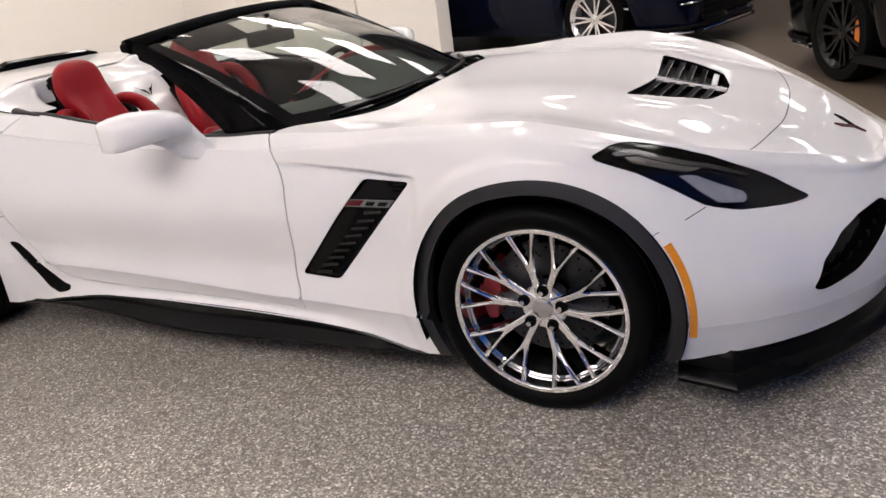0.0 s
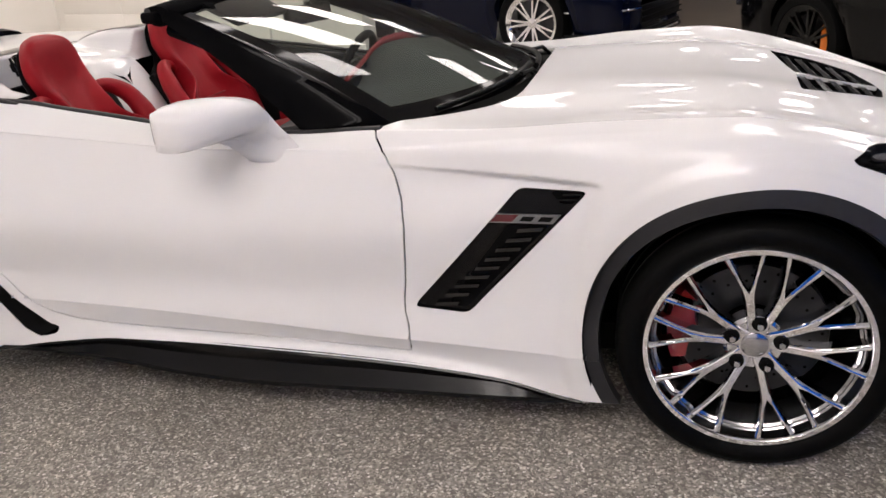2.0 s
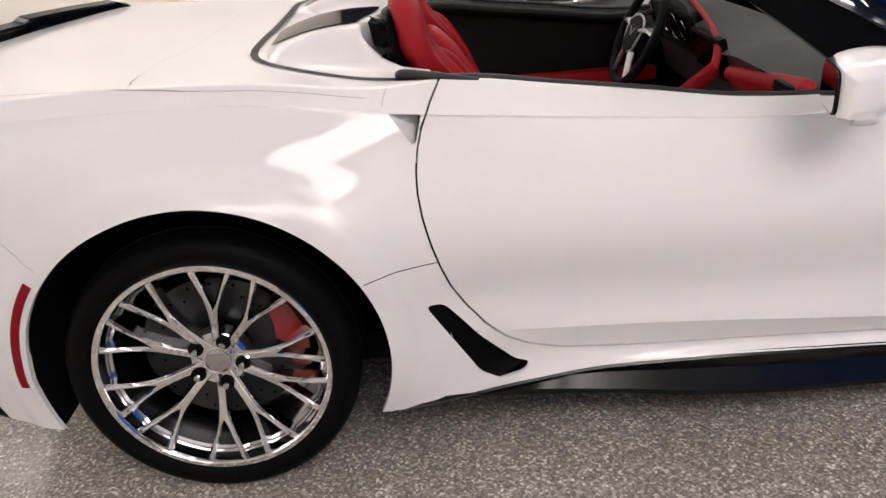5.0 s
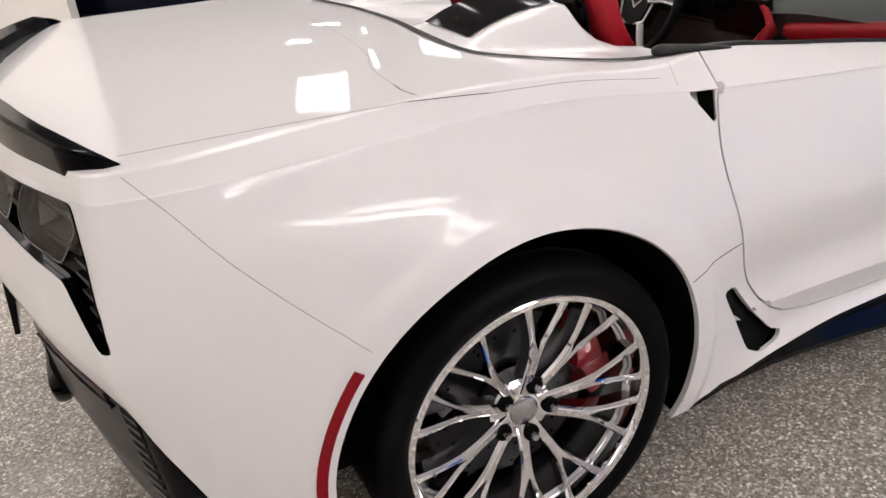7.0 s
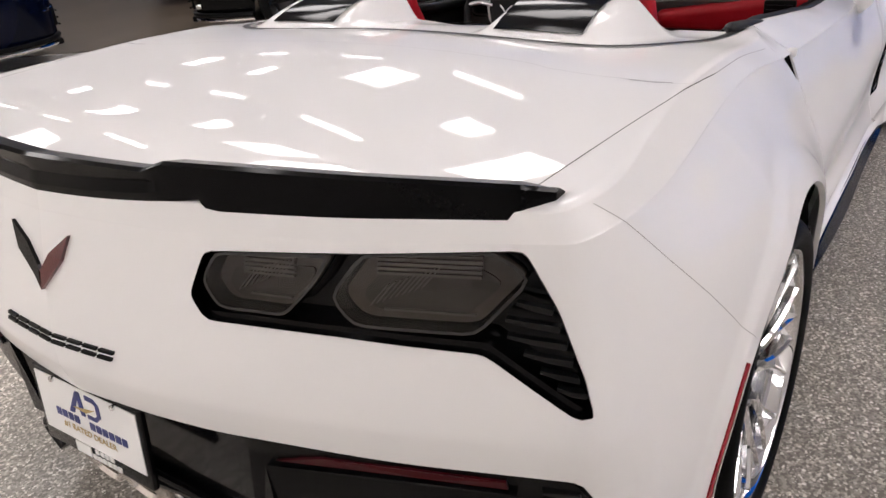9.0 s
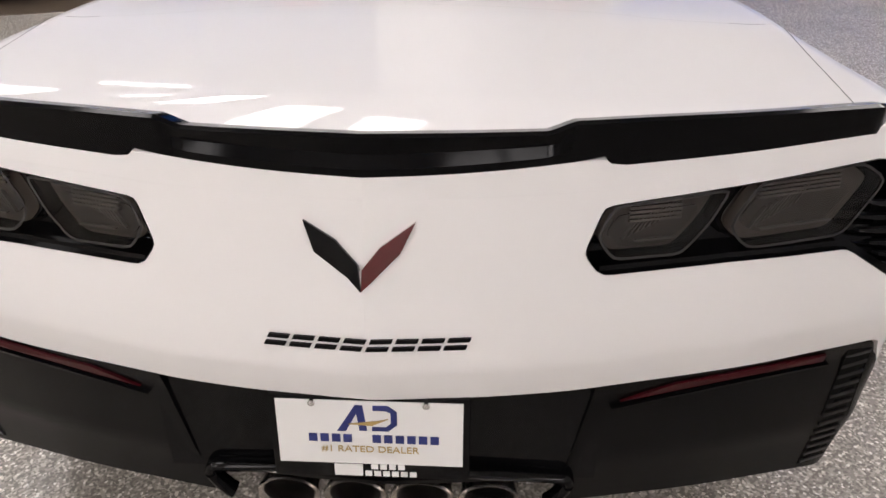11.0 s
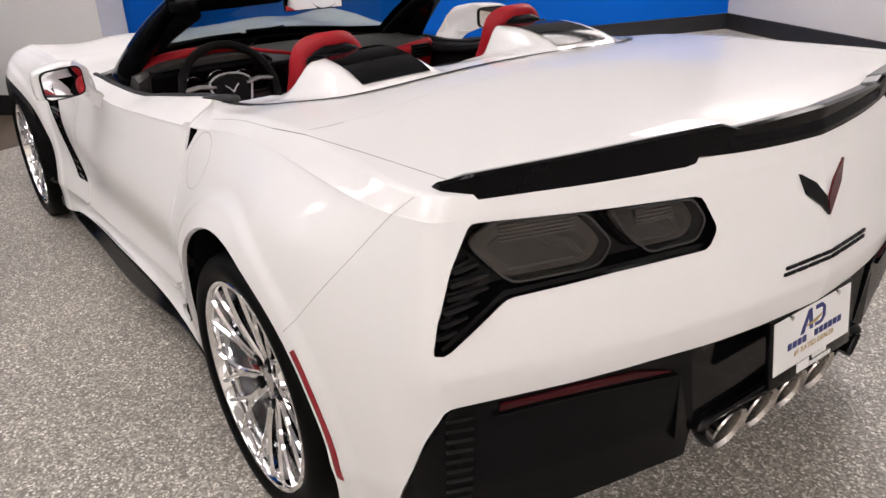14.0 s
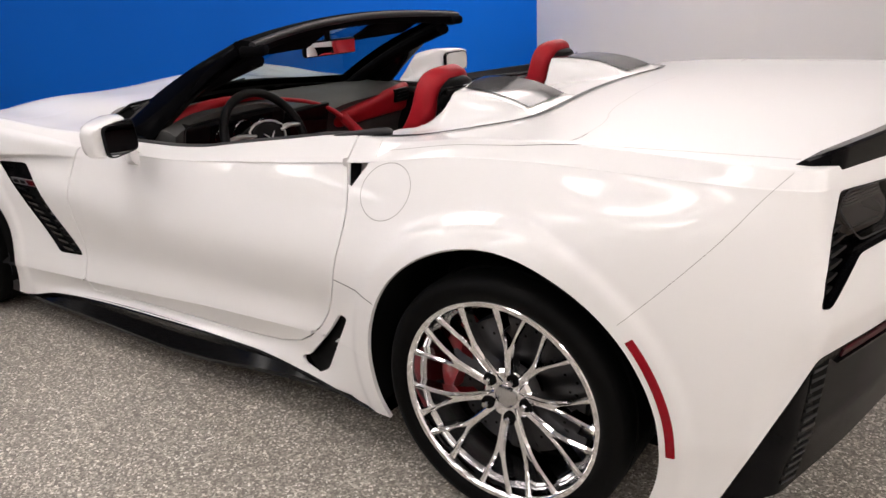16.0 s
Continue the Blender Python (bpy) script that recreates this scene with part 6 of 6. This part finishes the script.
# narrow strip lights between the panels
far_spots += [(a, b, .14, 2.6) for a in (-.8, 2.1, 4.7) for b in (6.4, 10.0, 14.0)]
for head, places in ((first, spots), (far_first, far_spots)):
    for k, (a, b, sx, sy) in enumerate(places):
        m = Matrix.Translation(at(a, b, H - .03)) @ AX @ Matrix.Diagonal((sx, sy, 1, 1))
        if k == 0:
            head.matrix_basis = m
        else:
            copy_thing(head, m)


# ---- other cars in the showroom ----
DKBLUE = mat("dark_blue_paint", (.0015, .0028, .012), .12, coat=.14, spec=.12)
CARBLK = mat("black_car_paint", (.002, .002, .0023), .10, coat=.12, spec=.10)
CARGLASS = mat("dark_car_glass", (.01, .011, .012), .05, coat=.5)
ORANGE = mat("orange_caliper", (.65, .16, .01), .35)
WHEELBLK = mat("black_wheel", (.003, .003, .003), .18, spec=.2)


def parked_car(name, label, place, yaw, length, width, height, front_wheel, wheelbase, wr, paint, wheel_mat, cal_mat, belt_h=.62):
    """A car seen in part: lofted body with arches, glasshouse, lamps and wheels; x forward from its front axle's left wheel."""
    root = new(name)
    tagged(root, label, "car")
    fo = length - wheelbase - front_wheel
    x1, x0 = front_wheel, -wheelbase - fo
    roof = curve((x0, height * .62), (x0 + .5, height * .72), (x0 + 1.1, height * .96), (x0 + 1.9, height), (-.9, height * .97), (-.15, height * .74), (x1 - .5, height * .66), (x1, height * .45))
    beltz = curve((x0, height * .60), (x0 + .6, height * .66), (-.3, height * .68), (x1 - .45, height * .62), (x1, height * .42))
    half = curve((x0, width * .40), (x0 + .35, width * .48), (-1.2, width * .5), (-.1, width * .5), (x1 - .45, width * .485), (x1 - .20, width * .44), (x1 - .06, width * .37), (x1, width * .28))
    V, F = [], []
    n, m = 72, 15
    for i in range(n + 1):
        x = x0 + (x1 - x0) * i / n
        w, bz = float(half(x)), float(beltz(x))
        lo = .22
        prof = [(w * .92, lo), (w * .97, lo + .12), (w, lo + .28), (w * .995, (bz + lo) / 2 + .12), (w * .97, bz - .05), (w * .92, bz), (w * .80, bz + .015), (0, bz + .03)]
        for s, seq in ((1, prof), (-1, prof[::-1][1:])):
            for y, z in seq:
                # arches
                for hx in (0, -wheelbase):
                    d = math.hypot(x - hx, z - wr)
                    if d < wr * 1.16 and z < wr * 2.2 and y > w * .85:
                        z = max(z, wr + (wr * 1.16) * math.sqrt(max(0, 1 - ((x - hx) / (wr * 1.16)) ** 2)))
                V.append(Vector((x, s * y, z)))
    F = [(i * m + j, i * m + j + 1, (i + 1) * m + j + 1, (i + 1) * m + j) for i in range(n) for j in range(m - 1)]
    F += [tuple(range(m)), tuple(n * m + j for j in reversed(range(m)))]
    off = Vector((0, -width / 2, 0))
    raw("body", [v + off for v in V], F, paint, root, smooth=True)
    # glasshouse
    V, F = [], []
    xs = [x0 + .55 + (x1 - .5 - x0 - .55 - .15) * i / 30 for i in range(31)]
    for x in xs:
        w, bz, rz = float(half(x)), float(beltz(x)) + .005, max(float(roof(x)), float(beltz(x)) + .012)
        for y, z in ((w * .91, bz), (w * .80, bz + (rz - bz) * .75), (w * .62, rz - .012), (0, rz + .01), (-w * .62, rz - .012), (-w * .80, bz + (rz - bz) * .75), (-w * .91, bz)):
            V.append(Vector((x, y, z)) + off)
    F = [(i * 7 + j, i * 7 + j + 1, (i + 1) * 7 + j + 1, (i + 1) * 7 + j) for i in range(30) for j in range(6)]
    raw("glasshouse", V, F, CARGLASS, root, "dark car windows")
    for x, y, z, sx, sy, sz, mt, nm in ((x1 - .10, -.36, height * .43, .20, .30, .08, CLEARBOX, "headlamp"), (x1 - .10, -width + .36, height * .43, .20, .30, .08, CLEARBOX, "headlamp"), (x1 - .03, -width / 2, height * .27, .10, width * .56, .18, SATIN, "grille"), (x1 - .06, -width / 2, .20, .14, width * .66, .05, SATIN, "splitter")):
        bm = box(sx, sy, sz, (x, y, z), .02)
        part(nm, bm, mt, root)
    for k in range(3):
        bm = box(.012, width * .60, .012, (x1 + .022, -width / 2, height * .22 + k * .055))
        part("grille_bar", bm, SATIN, root)
    bm = box(.05, .16, .04, (x1 - .12, -.26, .32), .012)
    part("bumper_trim", bm, CHROME, root)
    # the chrome ring at .47 stands in for highlights along the nose
    for z, inset, rad, mt, nm in ((.205, .01, .016, CHROME, "bumper_lip"), (.47, -.004, .012, CHROME, "nose_glint"), (.25, -.01, .022, SATIN, "chin")):
        rim_line = [(x1 - .62 * (1 - f) ** 2, f) for f in [k / 10 for k in range(11)]]
        half_ring = [Vector((x, float(half(x)) * .965 - inset - width / 2, z)) for x, f in rim_line]
        full = half_ring + [Vector((p.x, -width - p.y, p.z)) for p in half_ring[::-1]]
        tube(nm, full, lambda f, rad=rad: rad, mt, root, sides=8)
    bm = box(length * .5, .03, .07, (-wheelbase / 2, -.02, .20), .01)
    part("sill", bm, SATIN, root)
    for hx in (0, -wheelbase):
        for s, y in ((1, -.015), (-1, -width + .015)):
            R = wr * .74
            rim = part("wheel", lathe([(R, 0), (R + .004, -.01), (R - .02, -.03), (R - .03, -.18), (R - .02, -.22), (R - .045, -.2), (R - .045, -.03), (R - .012, -.004), (R, 0)], 48), wheel_mat, root)
            part("tyre", lathe([(R - .004, -.008), (R + .01, .004), (wr - .02, .002), (wr, -.03), (wr, -.20), (wr - .02, -.225), (R, -.22)], 48), RUBBER, rim)
            base = None
            for k in range(14):
                bm = bmesh.new()
                q = [(-.013, .04), (-.008, R - .02), (.008, R - .02), (.013, .04)]
                top = [bm.verts.new((u, -.012 - .03 * (1 - v / R), v)) for u, v in q]
                lw = [bm.verts.new((u * 1.1, -.045 - .03 * (1 - v / R), v)) for u, v in q]
                bm.faces.new(top)
                for i in range(4):
                    bm.faces.new((top[i], lw[i], lw[i - 1], top[i - 1]))
                if base is None:
                    base = o = part("spoke", bm, wheel_mat, rim, smooth=False)
                else:
                    bm.free()
                    o = new("spoke", base.data)
                    o.parent = rim
                o.rotation_euler = (0, radians(360 / 14 * k + (5 if k % 2 else -5)), 0)
            part("hub", lathe([(0, -.03), (.05, -.035), (.06, -.06)], 24), wheel_mat, rim)
            part("brake_disc", lathe([(.05, -.09), (R - .05, -.09), (R - .05, -.12)], 32), STEEL, rim)
            bm = box(.07, .08, .20, ((R - .085) * (1 if s > 0 else -1) * (-1 if hx == 0 else 1), -.075, .03), .015)
            part("brake_caliper", bm, cal_mat if hx == 0 else SATIN, rim)
            rim.location = (hx, y, wr)
            if s < 0:
                rim.rotation_euler = (0, 0, math.pi)
    root.matrix_basis = Matrix.Translation(place) @ Matrix.Rotation(radians(yaw), 4, "Z")
    return root


CLEARBOX = mat("dark_headlamp", (.03, .03, .033), .08, coat=1.0)
# black coupe in the mouth of the far bay, and a dark blue sedan behind it
parked_car("coupe", "black sports coupe with black wheels and orange calipers", (2.13, 3.59, 0), 122, 4.42, 1.92, 1.32, 1.02, 2.62, .350, CARBLK, WHEELBLK, ORANGE)
parked_car("saloon_car", "black car parked deeper in the showroom", (3.5, 6.15, 0), 122, 4.5, 1.9, 1.42, .95, 2.7, .35, CARBLK, WHEELBLK, STEEL)
parked_car("sedan", "dark blue sedan with bright alloy wheels", (.588, 7.00, 0), -20, 4.8, 1.88, 1.50, .97, 2.85, .375, DKBLUE, CHROME, STEEL)
